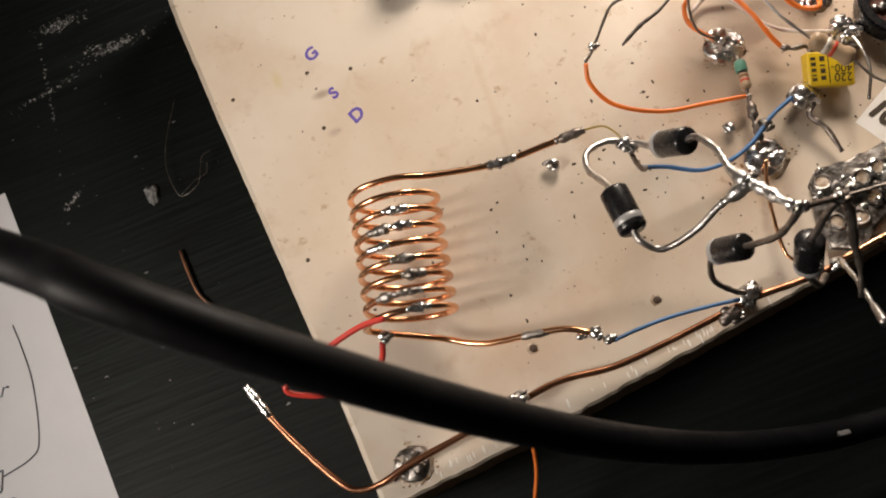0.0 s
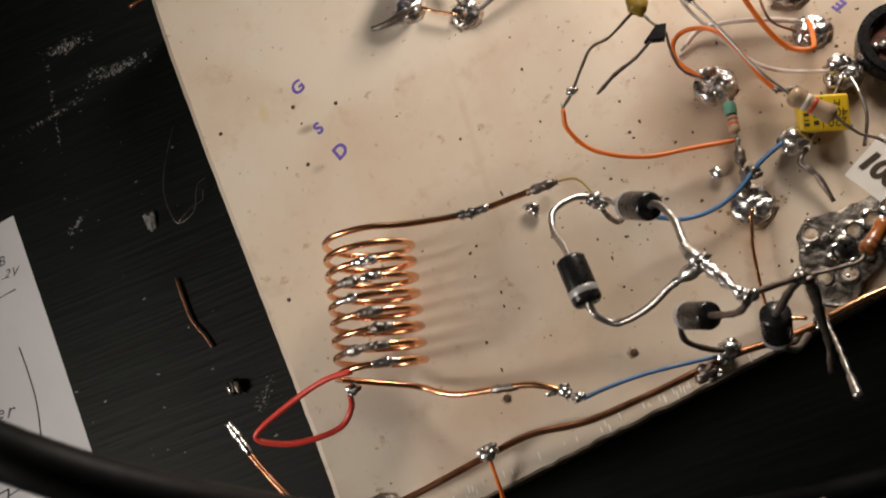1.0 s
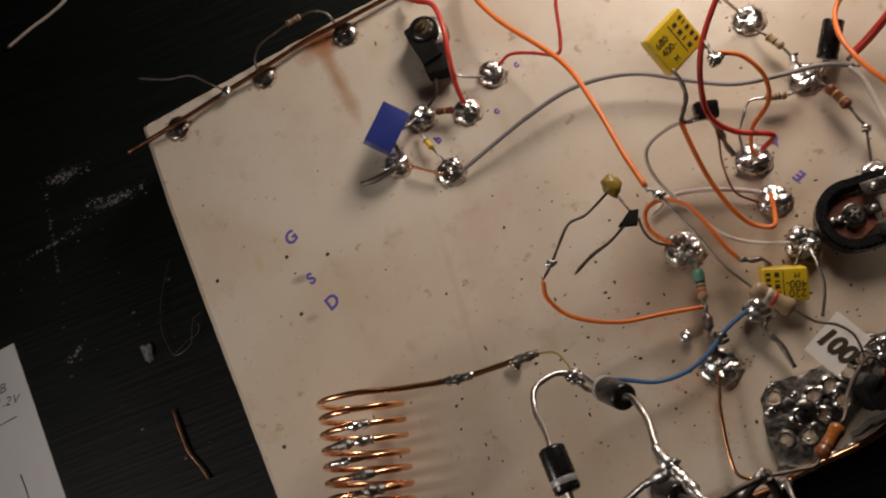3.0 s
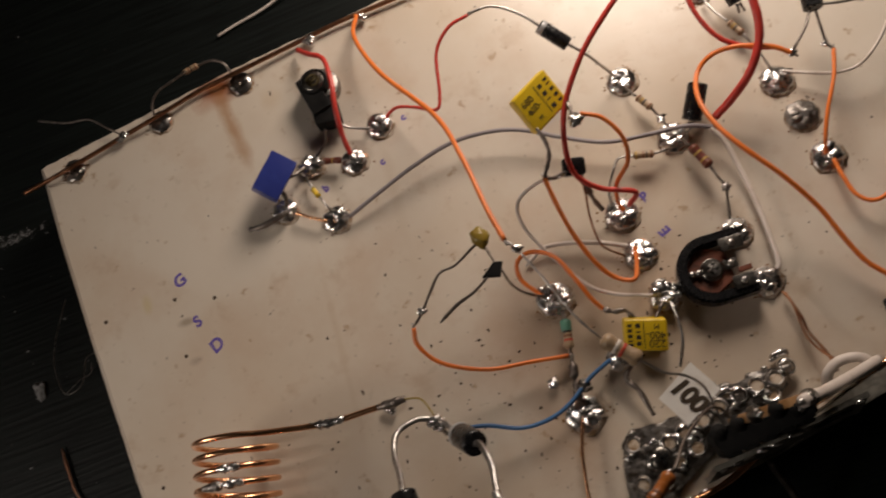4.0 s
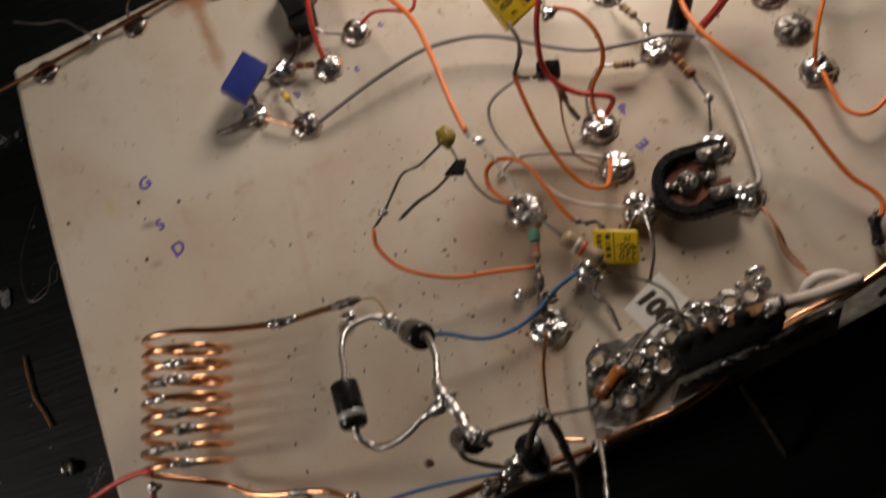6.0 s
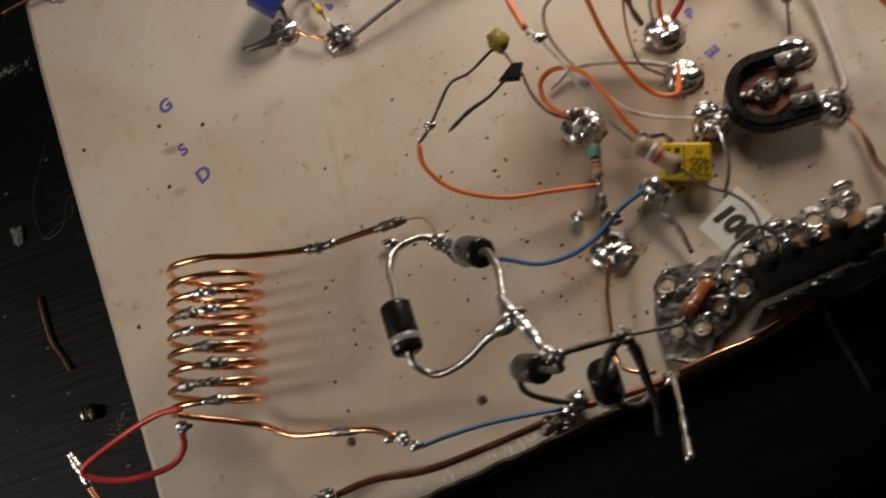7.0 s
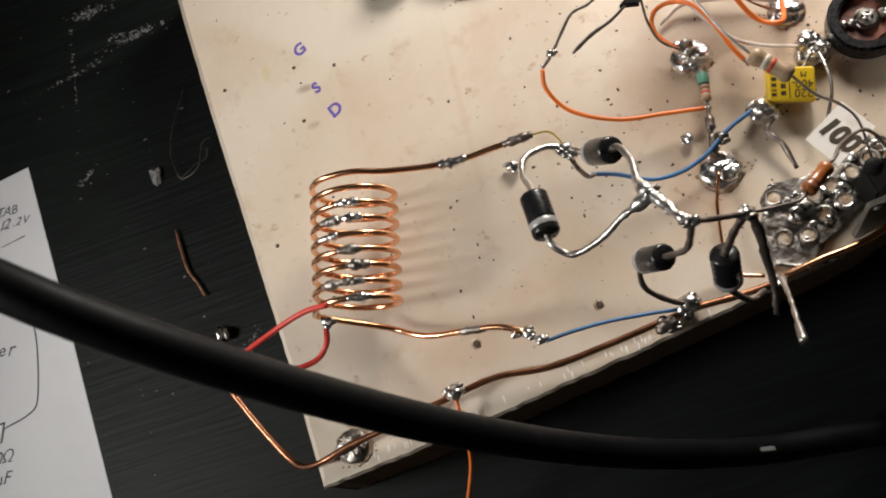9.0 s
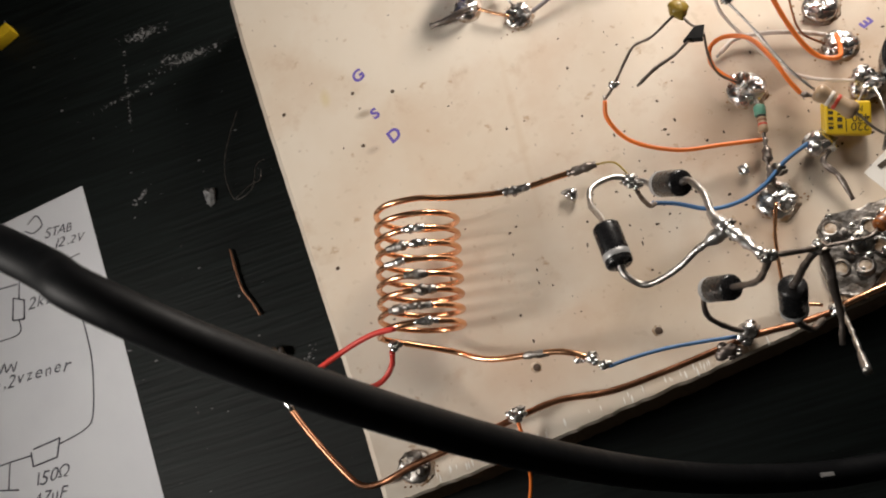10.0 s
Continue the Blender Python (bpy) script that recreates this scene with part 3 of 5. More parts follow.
diode((55.6, -80.5, 28.0), (52.0, -77.9, 20.8), 2.5, "black power diode tilted over the board's edge",
      ([(56.8, -81.4, 31), (59, -82.9, 38), (59.6, -83.2, 52)], [(51, -78.5, 18.6), (51, -81.3, 13), (55, -83.6, 6), (58.4, -84.7, 2.5)]), band=0.88, lead=DARK_LEAD, lead_r=0.6)
diode((64.9, -84.4, 32), (64.8, -87.6, 24), 2.6, "black power diode standing upright on bent leads",
      ([(65.6, -84.2, 35), (67, -83, 38.5), (69.2, -81.8, 42)], [(65.4, -88.8, 20), (69, -89.6, 11), (73, -87.4, 4)]), band=0.9, lead=DARK_LEAD, lead_r=0.7)
bare("thick_lead", [(54.5, -71, 45.8), (54.9, -73.4, 47.2), (55.9, -75.6, 48.4), (57.2, -78.5, 50), (58, -81.3, 52.2), (59.4, -83, 52.6)], [0.75, 1.15, 1.35, 1.0, 0.75, 0.9], BRIGHT, "thick solder-coated lead joining the diodes", lumps=0.35)
bare("thick_lead", [(50.5, -76.2, 45.2), (53, -75.8, 46.8), (55.7, -75.4, 48.2)], [0.7, 1.1, 1.2], BRIGHT, "thick solder-coated lead joining the diodes", lumps=0.35)
bare("thick_lead", [(59.4, -83, 52.6), (61.3, -82.4, 49), (65.5, -82, 45), (69.4, -81.8, 42)], 0.5, DARK_LEAD, "dark bent lead running to the terminal strip")
bare("dark_lead", [(70, -81.4, 42), (70.7, -84.7, 38), (70.9, -87.9, 33), (71.1, -91.6, 29), (70.2, -96, 25)], [0.9, 0.75, 0.85, 0.7, 0.5], DARK_LEAD, "dark thick lead hanging past the board's edge", lumps=0.25)
bare("tinned_lead", [(76.9, -85.5, 4), (75.9, -91.4, 10), (74.6, -96.8, 15), (73.6, -101.3, 19)], [0.65, 0.55, 0.65, 1.0], TIN, "shiny tinned lead sticking out over the edge", lumps=0.3)
joint((53, -87.3, 2.6), 1.9, DARK_LEAD, "dark burnt solder joint at the board edge", (1.4, 0.9, 1))
for c, r in (((45.5, -51.9, 23), 1.5), ((46.5, -53.4, 22.6), 1.1), ((55.7, -75.2, 48.2), 1.25), ((59.4, -83, 52.6), 1.1), ((69.2, -81.8, 42), 1.3), ((58.4, -84.7, 2.2), 2.3), ((7, -87.3, 4.6), 1.7)):
    joint(c, r)
bare("hooked_lead", [(45.8, -53, 22.5), (46.5, -54.8, 19), (48, -55.5, 14), (49.5, -54, 10)], 0.5, DARK_LEAD, "short dark hooked lead")
wire("blue_wire", [(48.9, -53.7, 10), (53.9, -54.6, 7), (60.4, -57.4, 4.5), (66.8, -57.8, 4), (72.7, -56.1, 4), (78.7, -52.5, 4), (84.8, -50.2, 4)], 0.72, BLUE_WIRE, "blue insulated wire curving over the board")

# ---- copper bus wires round the edge ----
bare("copper_bus_wire", [(-47.6, -61.5, -4.5), (-44.5, -70, -4.8), (-39.5, -80, -5), (-34.5, -88.2, -4.5), (-30.6, -91, -2), (-25, -91.6, 1.4), (-18.5, -90.4, 2.4), (-7, -89.2, 3), (7, -87.4, 3.4)] + [(16.6, -86.5, 3), (27.3, -87.9, 2.5), (39.8, -87.4, 2.5), (51.7, -86.4, 2.5), (60, -85.8, 2), (68.3, -86.2, 2), (76.1, -86.1, 2)], 0.72, BROWN_COPPER, "browned copper wire along the lower board edge", lumps=0.06)
bare("copper_bus_wire", [(77.6, -85.6, 2), (84.7, -84.7, 2.5), (98.5, -83.1, 2)] + [(119, -74.9, 3), (135.9, -72.2, 4), (143.5, -70, 4), (149.9, -67.8, 4), (159.4, -65.6, 4)], 0.8, COPPER, "bright copper wire along the lower board edge", lumps=0.06)
bare("tinned_hook_end", [(-48.2, -60, -4.3), (-47, -63, -4.6), (-45, -68.6, -4.8)], [0.75, 1.0, 0.8], SOLDER, "solder-coated end of the hooked copper wire", lumps=0.3)
bare("copper_bus_wire", [(-41.9, 47.4, 1), (-34.5, 48, 1.5), (-26.2, 48.8, 2.2), (-12.3, 51.5, 1.5), (-0.6, 52.9, 2.2), (11.5, 55.5, 1.5), (22.7, 55.9, 2.2), (42.7, 57.7, 1.6), (54.3, 58.5, 1.6)] + [(80.2, 58.4, 1.6), (87.3, 58, 2)], 0.62, BROWN_COPPER, "browned copper wire along the upper board edge", lumps=0.06)
for c in ((-11.1, 51.4, 1.8), (44.3, 56.4, 1.8), (59.2, 57.1, 1.8), (76.8, -86.2, 2.5), (54.3, -87.6, 2.2)):
    joint(c, 1.25)
wire("orange_wire", [(6.9, -88, 4), (6.8, -91.9, 3), (6.1, -96.2, 0), (4.3, -101.4, -5), (-0.2, -109.3, -10)], 0.6, ORANGE, "orange insulated wire going down over the board's edge")

# ---- solder pads ----
PADS = [(-27.2, 48.5, 2.9), (-0.9, 52.1, 2.8), (22.8, 53.6, 2.9), (86.2, 55.7, 2.9), (33.6, 23.4, 3.0), (44.6, 20.1, 3.1), (53.7, 26.6, 3.1), (24.0, 14.5, 3.0), (35.5, 7.2, 3.1),
        (113.5, 12.8, 3.3), (118.8, -5.7, 3.4), (146.6, -2.1, 3.5), (148.8, -24.0, 3.5), (139.7, 28.0, 3.2), (100.4, -18.8, 3.6), (100.4, -29.3, 3.4), (78.1, -32.0, 3.8),
        (101.7, -40.7, 3.3), (122.6, -32.9, 3.2), (123.8, -46.0, 3.2), (74.6, -59.0, 3.9), (171.0, -25.7, 3.2), (173.5, -35.0, 3.0)]
for x, y, r in PADS:
    edge = y > 40
    pad(x, y, r, 0.8 if edge else 1.5, GREY_SOLDER if edge else None, "flat grey solder pad at the board's edge" if edge else "round solder pad stuck on the cream board", bumps=1 if edge else 3)
pad(148.1, -12.5, 3.5, 1.6, DULL_SOLDER, "dull rough solder pad with nothing on it")
pad(-18.4, -90.4, 3.4, 1.0, DULL_SOLDER, "dull solder pad at the board's corner")
joint((86.7, -50.3, 3), 2.6, squash=(1.2, 1, 1.1))
joint((88.6, -51.8, 2.4), 1.7)
joint((101.0, -39.3, 3), 2.0)
joint((102.6, -41.9, 3), 1.9)
joint((33.6, -42.2, 1.2), 1.35, label="small solder ball lying on the board", squash=(1.1, 1.1, 0.95))
joint((70.9, -50.3, 1.2), 1.2, label="small solder ball lying on the board", squash=(0.9, 1.3, 0.95))
joint((76.8, -53.5, 3.4), 1.4, LUG, "dark ball of solder on a pad's lead")
joint((77.3, -30.5, 3), 2.0)
joint((80.1, -33.2, 3), 1.7)

# ---- upper left group ----
resistor((9.4, 60.8, 4), (14.8, 61.4, 4), 4.2, 0.85, BEIGE, ("black", "brown", "black", None, "brown"), "small beige resistor bridging two edge pads",
         ([(7.3, 60.1, 4), (1.8, 59, 3.5), (-1.1, 56.7, 2.5), (-1.8, 53.8, 1.5)], [(17.9, 61.1, 4), (20.8, 59.1, 3.6), (21.8, 56.2, 1.8)]), DARK_LEAD)
bare("fine_wire", [(-33.6, 66.6, 1), (-25.5, 61.9, 2), (-19.3, 60.2, 2), (-15.2, 55.9, 2), (-11, 51.3, 2)], 0.25, DARK_LEAD, "fine twisted bare wire at the board edge")


def push_switch():
    ob = thing("preset_coil_former", (40.8, 40.2, 0), "black plastic part with a brass slotted top", "component")
    a = Vector((41.5, 42.5, 0))
    part("base", turned(a + Vector((1.5, 0, 0.1)), a + Vector((1.5, 0, 2.6)), [(0, 5.0), (0.8, 5.0), (1, 4.6)], 28), DULL_SOLDER, ob, "round metal can")
    c = Vector((41.1, 38.9, 3.6))
    part("housing", block(c, (2.6, 0.5, 0), (-1.0, 5.4, 0), (0, 0, 3.2), 0.7), SOOT, ob)
    t = Vector((42.3, 41.9, 7))
    part("cap", turned(t - Vector((0, 0, 2.4)), t + Vector((0, 0, 0.2)), [(0, 3.7), (0.75, 3.7), (1, 3.3)], 26), SOOT, ob, "round black cap")
    part("cap_ring", turned(t - Vector((0, 0, 0.2)), t + Vector((0, 0, 0.5)), [(0, 2.9), (0.6, 2.9), (1, 2.6)], 26), LUG, ob, "grey metal ring")
    part("screw", turned(t - Vector((0, 0, 2)), t + Vector((0, 0, 1)), [(0, 2.0), (0.75, 2.0), (0.9, 1.8), (0.91, 1.1), (0.8, 0.9)], 24), BRASS, ob, "brass slotted adjusting screw")
    part("slot_bar", block(t + Vector((0, 0, 0.6)), (1.3, 0.6, 0), (-0.2, 0.4, 0), (0, 0, 0.25), 0.08), BRASS, ob)
    e = Vector((42.4, 34.1, 3.2))
    part("body", block(e, (3.2, -0.6, 0), (0.2, 3.8, 0), (0, 0, 2.6), 0.6), SOOT, ob)
    part("lead", sweep([(44.6, 29.7, 4), (46.7, 27.9, 3), (51.3, 25.8, 2.5)], 0.35, 8), TIN, ob)
    part("lead", sweep([(40.7, 29.7, 4), (39.5, 26.6, 3), (36.1, 24.4, 2)], 0.35, 8), DARK_LEAD, ob)


push_switch()
wire("red_wire", [(40.6, 54.5, 3), (43.4, 49.7, 7), (46.9, 44.9, 10), (47.2, 37, 12), (45.8, 29.9, 11), (44.8, 24.6, 7), (44.7, 20.8, 3.5)], 0.95, RED, "bright red insulated wire from the bus to a pad")
resistor((37.6, 22, 3), (41.9, 20.5, 3), 4.6, 0.9, MAROON, ("brown", None, "gold", None, None), "tiny brown resistor between two pads", ([(35.7, 22.4, 2.5)], [(44.1, 19.7, 2.5)]))
resistor((32.6, 16.5, 3), (33.7, 13.3, 3), 3.0, 0.75, YELLOW, ("black", None, None, None, "black"), "tiny yellow glass component between pads", ([(32, 19.9, 2)], [(35.4, 8.9, 2)]))
bare("copper_link", [(26.7, 12, 2.5), (29.7, 9.5, 2.5), (33.4, 6.8, 2.5)], 0.4, COPPER, "short copper link between two pads")
bare("dark_lead", [(24.9, 12.9, 3), (20.9, 12.2, 3), (17.6, 12, 2.5), (14.2, 12.8, 1.5)], 0.7, DARK_LEAD, "short dark cut lead on the board", lumps=0.25)


def blue_trimmer():
    ob = thing("blue_trimmer", (23.5, 22, 0), "blue rectangular trimmer block standing on dark legs", "trimmer")
    T, R, B, L = [Vector(q) for q in [(27.3, 27.2, 9.5), (32.3, 21.6, 8.5), (24.4, 14.6, 8), (19.7, 19.9, 9)]]
    u, v = (R - T + B - L) / 4, (L - T + B - R) / 4
    w = Vector((-0.35, 0.25, -1)) * 1.9
    part("case", block((T + R + B + L) / 4 + w, u, v, w, 0.3), BLUE_BOX, ob)
    part("leg", sweep([(28, 20.5, 5), (30, 21.5, 3.2), (32.5, 23, 2)], 0.4, 8), DARK_LEAD, ob)
    part("leg", sweep([(25.5, 18, 4.4), (25.6, 16.5, 3.2), (25, 15, 2)], 0.55, 8), DARK_LEAD, ob)


blue_trimmer()
wire("grey_wire", [(39, 5.6, 2.5), (47.5, 8, 3.5), (57.4, 10.6, 4.5), (68.5, 12.6, 5), (78.4, 11.4, 5.5), (86.1, 8.5, 5.5), (94.1, 3.2, 5), (103.3, -2.2, 5), (113.5, -4.7, 5.5), (121.2, -6.4, 6.5), (127.5, -9.2, 6)], 0.78, GREY_WIRE, "grey insulated wire arching across the board")
wire("orange_wire", [(58.1, 57.3, 3), (56, 48.9, 7), (59.4, 33.4, 13), (68.2, 12.9, 22), (70.5, -1.8, 28), (71.4, -16, 32), (72.4, -24.5, 34)], 0.85, ORANGE, "orange insulated wire rising from the upper bus wire")
wire("red_wire", [(55.8, 26.8, 2.5), (59.5, 27.6, 4), (64.2, 23.2, 9), (68.8, 18, 14), (70.9, 20.7, 15), (73.8, 30.2, 17), (78.6, 34.2, 19), (83.8, 34.7, 20)], 0.62, RED, "thin red insulated wire with sharp bends")
d3 = [(98.5, 26.5, 17), (103.2, 20.2, 15)]
diode(d3[0], d3[1], 1.75, "small black glass diode high over the board", ([(95.3, 30.6, 18.5), (89.8, 34.5, 20), (83.9, 35, 20)], [(106.4, 16.9, 13), (109.5, 14.8, 8), (112.3, 13.3, 3)]), band=0.12, lead_r=0.36)

# ---- middle group ----


def film_capacitor(c, u, v, w, label, lines, legs):
    """A yellow moulded box capacitor; lines: (text or bar length, across, up, size)."""
    ob = thing("film_capacitor", c, label, "capacitor", "yellow film capacitors")
    c, u, v, w = map(Vector, (c, u, v, w))
    case = part("case", block(c, u, v, w, 0.8, segments=3), YELLOW, ob)
    top = c + w
    for text, x, y, size in lines:
        at = top + u * x + v * y
        if isinstance(text, str):
            letters(text, at, u, v, size, INK, case, "print")
        else:
            part("printed_bar", block(at + w.normalized() * 0.03, u.normalized() * text[0], v.normalized() * text[1], w.normalized() * 0.03, 0), INK, case, smooth=False)
    for pts in legs:
        part("leg", sweep(pts, 0.48, 8, 6, 0.35), DARK_LEAD, ob)
    return ob


cu, cv = Vector((4.5, -1.6, -0.4)), Vector((-1.0, -3.3, -1.2))
cw = cv.cross(cu).normalized()
cw = cw if cw.z > 0 else -cw
film_capacitor(Vector((93.8, -48.3, 5.4)) - cw * 1.7, -cu, cv, cw * 2.1, "yellow box capacitor with black print, lying tilted on the board",
               (("220", -0.48, 0.5, 2.5), ("400-", -0.44, -0.02, 2.4), ("M", -0.5, -0.55, 1.7), ((0.09, 3.0), 0.1, 0, 0)) + tuple(((0.5, w), x, y, 0) for x, y, w in ((0.36, -0.58, 0.5), (0.36, -0.2, 0.16), (0.36, 0.12, 0.48), (0.36, 0.52, 0.42), (0.74, -0.6, 0.3), (0.74, -0.28, 0.36), (0.74, 0.06, 0.34), (0.74, 0.36, 0.14), (0.74, 0.6, 0.3))),
               ([(92.8, -43.5, 4), (91.7, -41.4, 5), (89.3, -40.7, 5), (87.3, -39.2, 5)], [(97.4, -45.3, 4), (99.1, -43.6, 3.5), (100.8, -42, 3)]))
au, av = Vector((4.5, 2.2, 0.0)), Vector((-1.4, 3.9, 1.9))
aw = au.cross(av).normalized()
film_capacitor(Vector((90.6, 3.1, 29)) - aw * 1.7, au, av, aw * 2.0, "yellow box capacitor standing high on its leads",
               (("680", -0.5, 0.4, 2.1), ("400-", -0.42, -0.05, 2.1), ("M", -0.4, -0.6, 1.5), ((0.09, 3.4), 0.12, 0, 0)) + tuple(((0.5, w), x, y, 0) for x, y, w in ((0.36, -0.58, 0.5), (0.36, -0.2, 0.16), (0.36, 0.12, 0.48), (0.36, 0.52, 0.42), (0.74, -0.6, 0.3), (0.74, -0.28, 0.36), (0.74, 0.06, 0.34), (0.74, 0.36, 0.14), (0.74, 0.6, 0.3))),
               ([(87.6, -2.4, 29), (88.3, -5.6, 28), (87.9, -8.6, 27), (85.2, -12.3, 25.5)], [(95.7, 0.9, 29), (95.7, -2.8, 30), (95.6, -5, 31)]))
joint((95.6, -5, 31), 1.3)
wire("orange_wire", [(97, -3.8, 31), (101, -6.2, 30), (103.7, -10.8, 27), (103.4, -14.5, 22), (100.3, -15.8, 14), (100, -17.7, 6), (100.7, -19.2, 4)], 0.72, ORANGE, "orange insulated wire from a high joint to a pad")
wire("orange_wire", [(85.3, -12.1, 25), (85.7, -18, 22), (86.8, -24.2, 18), (89.1, -30.8, 14), (92, -34.7, 11), (95.7, -36.8, 11), (97.9, -33.2, 8), (99.6, -28.5, 4)], 0.78, ORANGE, "orange insulated wire with a hooked end at a pad")
wire("red_wire", [(117.8, 17.9, 38), (109.5, 12.9, 36), (102.3, 7.9, 33), (95.6, 0.9, 29), (92.4, -5.7, 25), (92, -11.8, 20), (96.5, -15.6, 15), (103.5, -18.8, 13), (102.3, -18.7, 5)], 0.9, RED, "red insulated wire swinging down to a pad")


def small_transistor():
    c = Vector((93, -8.3, 14))
    ob = thing("transistor", (c.x, c.y, 0), "small black plastic transistor on three thin legs", "transistor", "transistors")
    part("case", block(c, (2.5, -0.7, 0), (0.5, 1.9, 0.5), (0, -0.5, 2.0), 0.9, segments=3), BLACK, ob)
    part("leg", sweep([c] + [(94.2, -13.1, 12), (94.9, -15.2, 8), (96.3, -17, 4)], 0.62, 8, 6, 0.4), DARK_LEAD, ob)
    part("leg", sweep([c] + [(93.5, -13.6, 12), (92.5, -18.9, 8), (92.8, -25.3, 5), (96.9, -29.2, 3)], 0.28, 8, 6, 0.1), BROWN_COPPER, ob)
    part("leg", sweep([c] + [(90.3, -9.5, 16), (87.6, -11.5, 21), (85.6, -12.3, 25)], [0.45, 0.6, 0.4, 0.55], 8, 6, 0.5), DARK_LEAD, ob)


small_transistor()
wire("white_wire", [(88, -11.3, 20), (83.9, -9.7, 17), (78.4, -10.8, 13), (77.7, -16.1, 10), (81.1, -24.3, 8), (85.9, -32.7, 6), (90.9, -36.9, 5), (98.8, -40.3, 4)], 0.62, WHITE_WIRE, "thin dirty white insulated wire")
wire("white_wire", [(98.2, -27, 2.5), (92.5, -23.8, 2.5), (85.3, -20.9, 2.2), (80, -19.9, 1.8), (76.1, -21.6, 1.2)], 0.8, WHITE_WIRE, "white insulated wire lying on the board")
wire("orange_wire", [(76, -31.3, 4), (72.6, -26, 5), (73.3, -22.1, 6.5), (77, -21.3, 7.5), (81.4, -24.7, 9), (83.9, -31.3, 9), (85.6, -36.3, 7), (87.3, -39.2, 5)], 0.75, ORANGE, "orange insulated wire looping over a pad")
wire("orange_wire", [(46.7, -30.2, 16.4), (46.1, -33.8, 14), (49.5, -38.6, 10), (58.1, -42.9, 7), (67.8, -44.5, 5), (76.2, -46.1, 4)], 0.72, ORANGE, "orange insulated wire curving to a resistor")
bead = thing("ceramic_capacitor", (67.8, -17.6, 0), "small ochre bead capacitor on bent dark legs", "capacitor")
part("bead", blob((67.6, -17.6, 20.2), 2.1, (0.95, 1.15, 0.75), 0.35), OCHRE, bead)
part("leg", sweep([(67, -18.4, 20), (65.1, -19.2, 20), (60.3, -21.1, 19), (56.5, -21.1, 18), (53.6, -23.4, 17), (49.7, -27.4, 16), (47, -29.7, 16)], 0.3, 8, 6, 0.15), DARK_LEAD, bead)
part("leg", sweep([(67.9, -19.8, 20), (68.4, -23.1, 22), (68.8, -26, 25)], 0.3, 8, 6, 0.15), DARK_LEAD, bead)
joint((49.7, -27.4, 16), 0.95)
flag = thing("signal_diode", (69.5, -27, 0), "small dark flat component on thin legs", "component")
part("case", slab([(x, y) for x, y, z in [(68.5, -25.4, 25), (70.3, -25.9, 25), (68.8, -28.8, 25), (65.2, -27.6, 25)]], 24.0, 25.4, 0.2), SOOT, flag)
part("leg", sweep([(67.6, -27.2, 25), (62.7, -29.7, 24.5), (58.1, -30.9, 24), (53.4, -33.1, 23.6)], [0.3, 0.3, 0.42, 0.3], 8, 6, 0.2), DARK_LEAD, flag)
part("leg", sweep([(69.5, -27.6, 25), (70.2, -29, 17), (72.3, -30.1, 9), (76.6, -31.7, 4)], 0.3, 8, 6, 0.15), DARK_LEAD, flag)
resistor((82.8, -49.4, 30), (88.8, -56.6, 28.5), 8.6, 1.75, BEIGE, (None, "white", "red", None, None), "large beige resistor hanging high on long leads",
         ([(79.8, -43.8, 31.5), (76.6, -34, 33), (73.9, -27, 34), (72.6, -25, 34)], [(92.1, -59.4, 24), (96.2, -61.1, 20), (99.3, -64.1, 16), (100.5, -69.2, 10), (101, -72.8, 7)]), lead_r=0.27)
joint((73.9, -27, 34), 0.95)
green_ended = resistor((78.5, -38.7, 4), (77, -44.9, 4), 6.0, 1.15, BEIGE, ("red", "black", "brown", "red", None), "small resistor with a green end between two pads", ([(78.6, -36, 3)], [(76.5, -47.3, 3), (75.5, -51.2, 3), (74.8, -56.4, 3)]), DARK_LEAD, 0.45)
part("green_end", turned((78.5, -38.1, 4), (77.9, -40.7, 4), [(0, 0.7), (0.1, 1.15), (0.3, 1.3), (0.9, 1.3), (1, 1.2)]), GREEN, green_ended, "green lacquered end")
bare("dark_lead", [(76.9, -45.8, 3.6), (76.1, -49.1, 3.6), (75.3, -52.2, 3.4), (74.8, -55.9, 2.8)], [0.6, 0.85, 0.7, 0.9], DARK_LEAD, "lumpy solder-coated lead between resistor and pad", lumps=0.6)
bare("copper_strand", [(73.8, -60.3, 3), (71.9, -64.7, 3), (70.5, -68.6, 3)] + [(68.4, -78.7, 3), (69.5, -82.1, 3), (74.3, -84.3, 3)], 0.42, COPPER, "thin copper wire from a pad to the bus")

# ---- right group ----
resistor((114.7, 5.7, 4), (116.4, 2.2, 4), 4.6, 0.95, BEIGE, ("brown", "gold", "black", None, "brown"), "small striped resistor between two pads", ([(113.2, 9.9, 2.5)], [(117.6, -1.2, 3.2), (118.7, -4.6, 2.5)]), DARK_LEAD)
resistor((112.5, -9, 4), (107.9, -7.6, 4), 4.8, 0.95, BEIGE, ("brown", "black", "brown", None, "gold"), "small striped resistor beside a pad", ([(116.1, -8.8, 2.5)], [(104.5, -6.9, 4), (102, -9.5, 4), (99.5, -13.1, 3.5), (98.8, -16.8, 3)]))
resistor((120.7, -10.8, 5), (122.8, -17.5, 5), 6.6, 1.25, MAROON, ("brown", "gold", None, "gold", "brown"), "maroon resistor with gold bands between two pads", ([(119.7, -7.5, 3)], [(123.4, -20.4, 4.5), (124.1, -22.8, 4), (123.3, -25.8, 3.4), (122.1, -30, 2.5)]), DARK_LEAD)
joint((124.1, -22.8, 4), 0.95)
joint((117.6, -1.4, 3.2), 0.9)


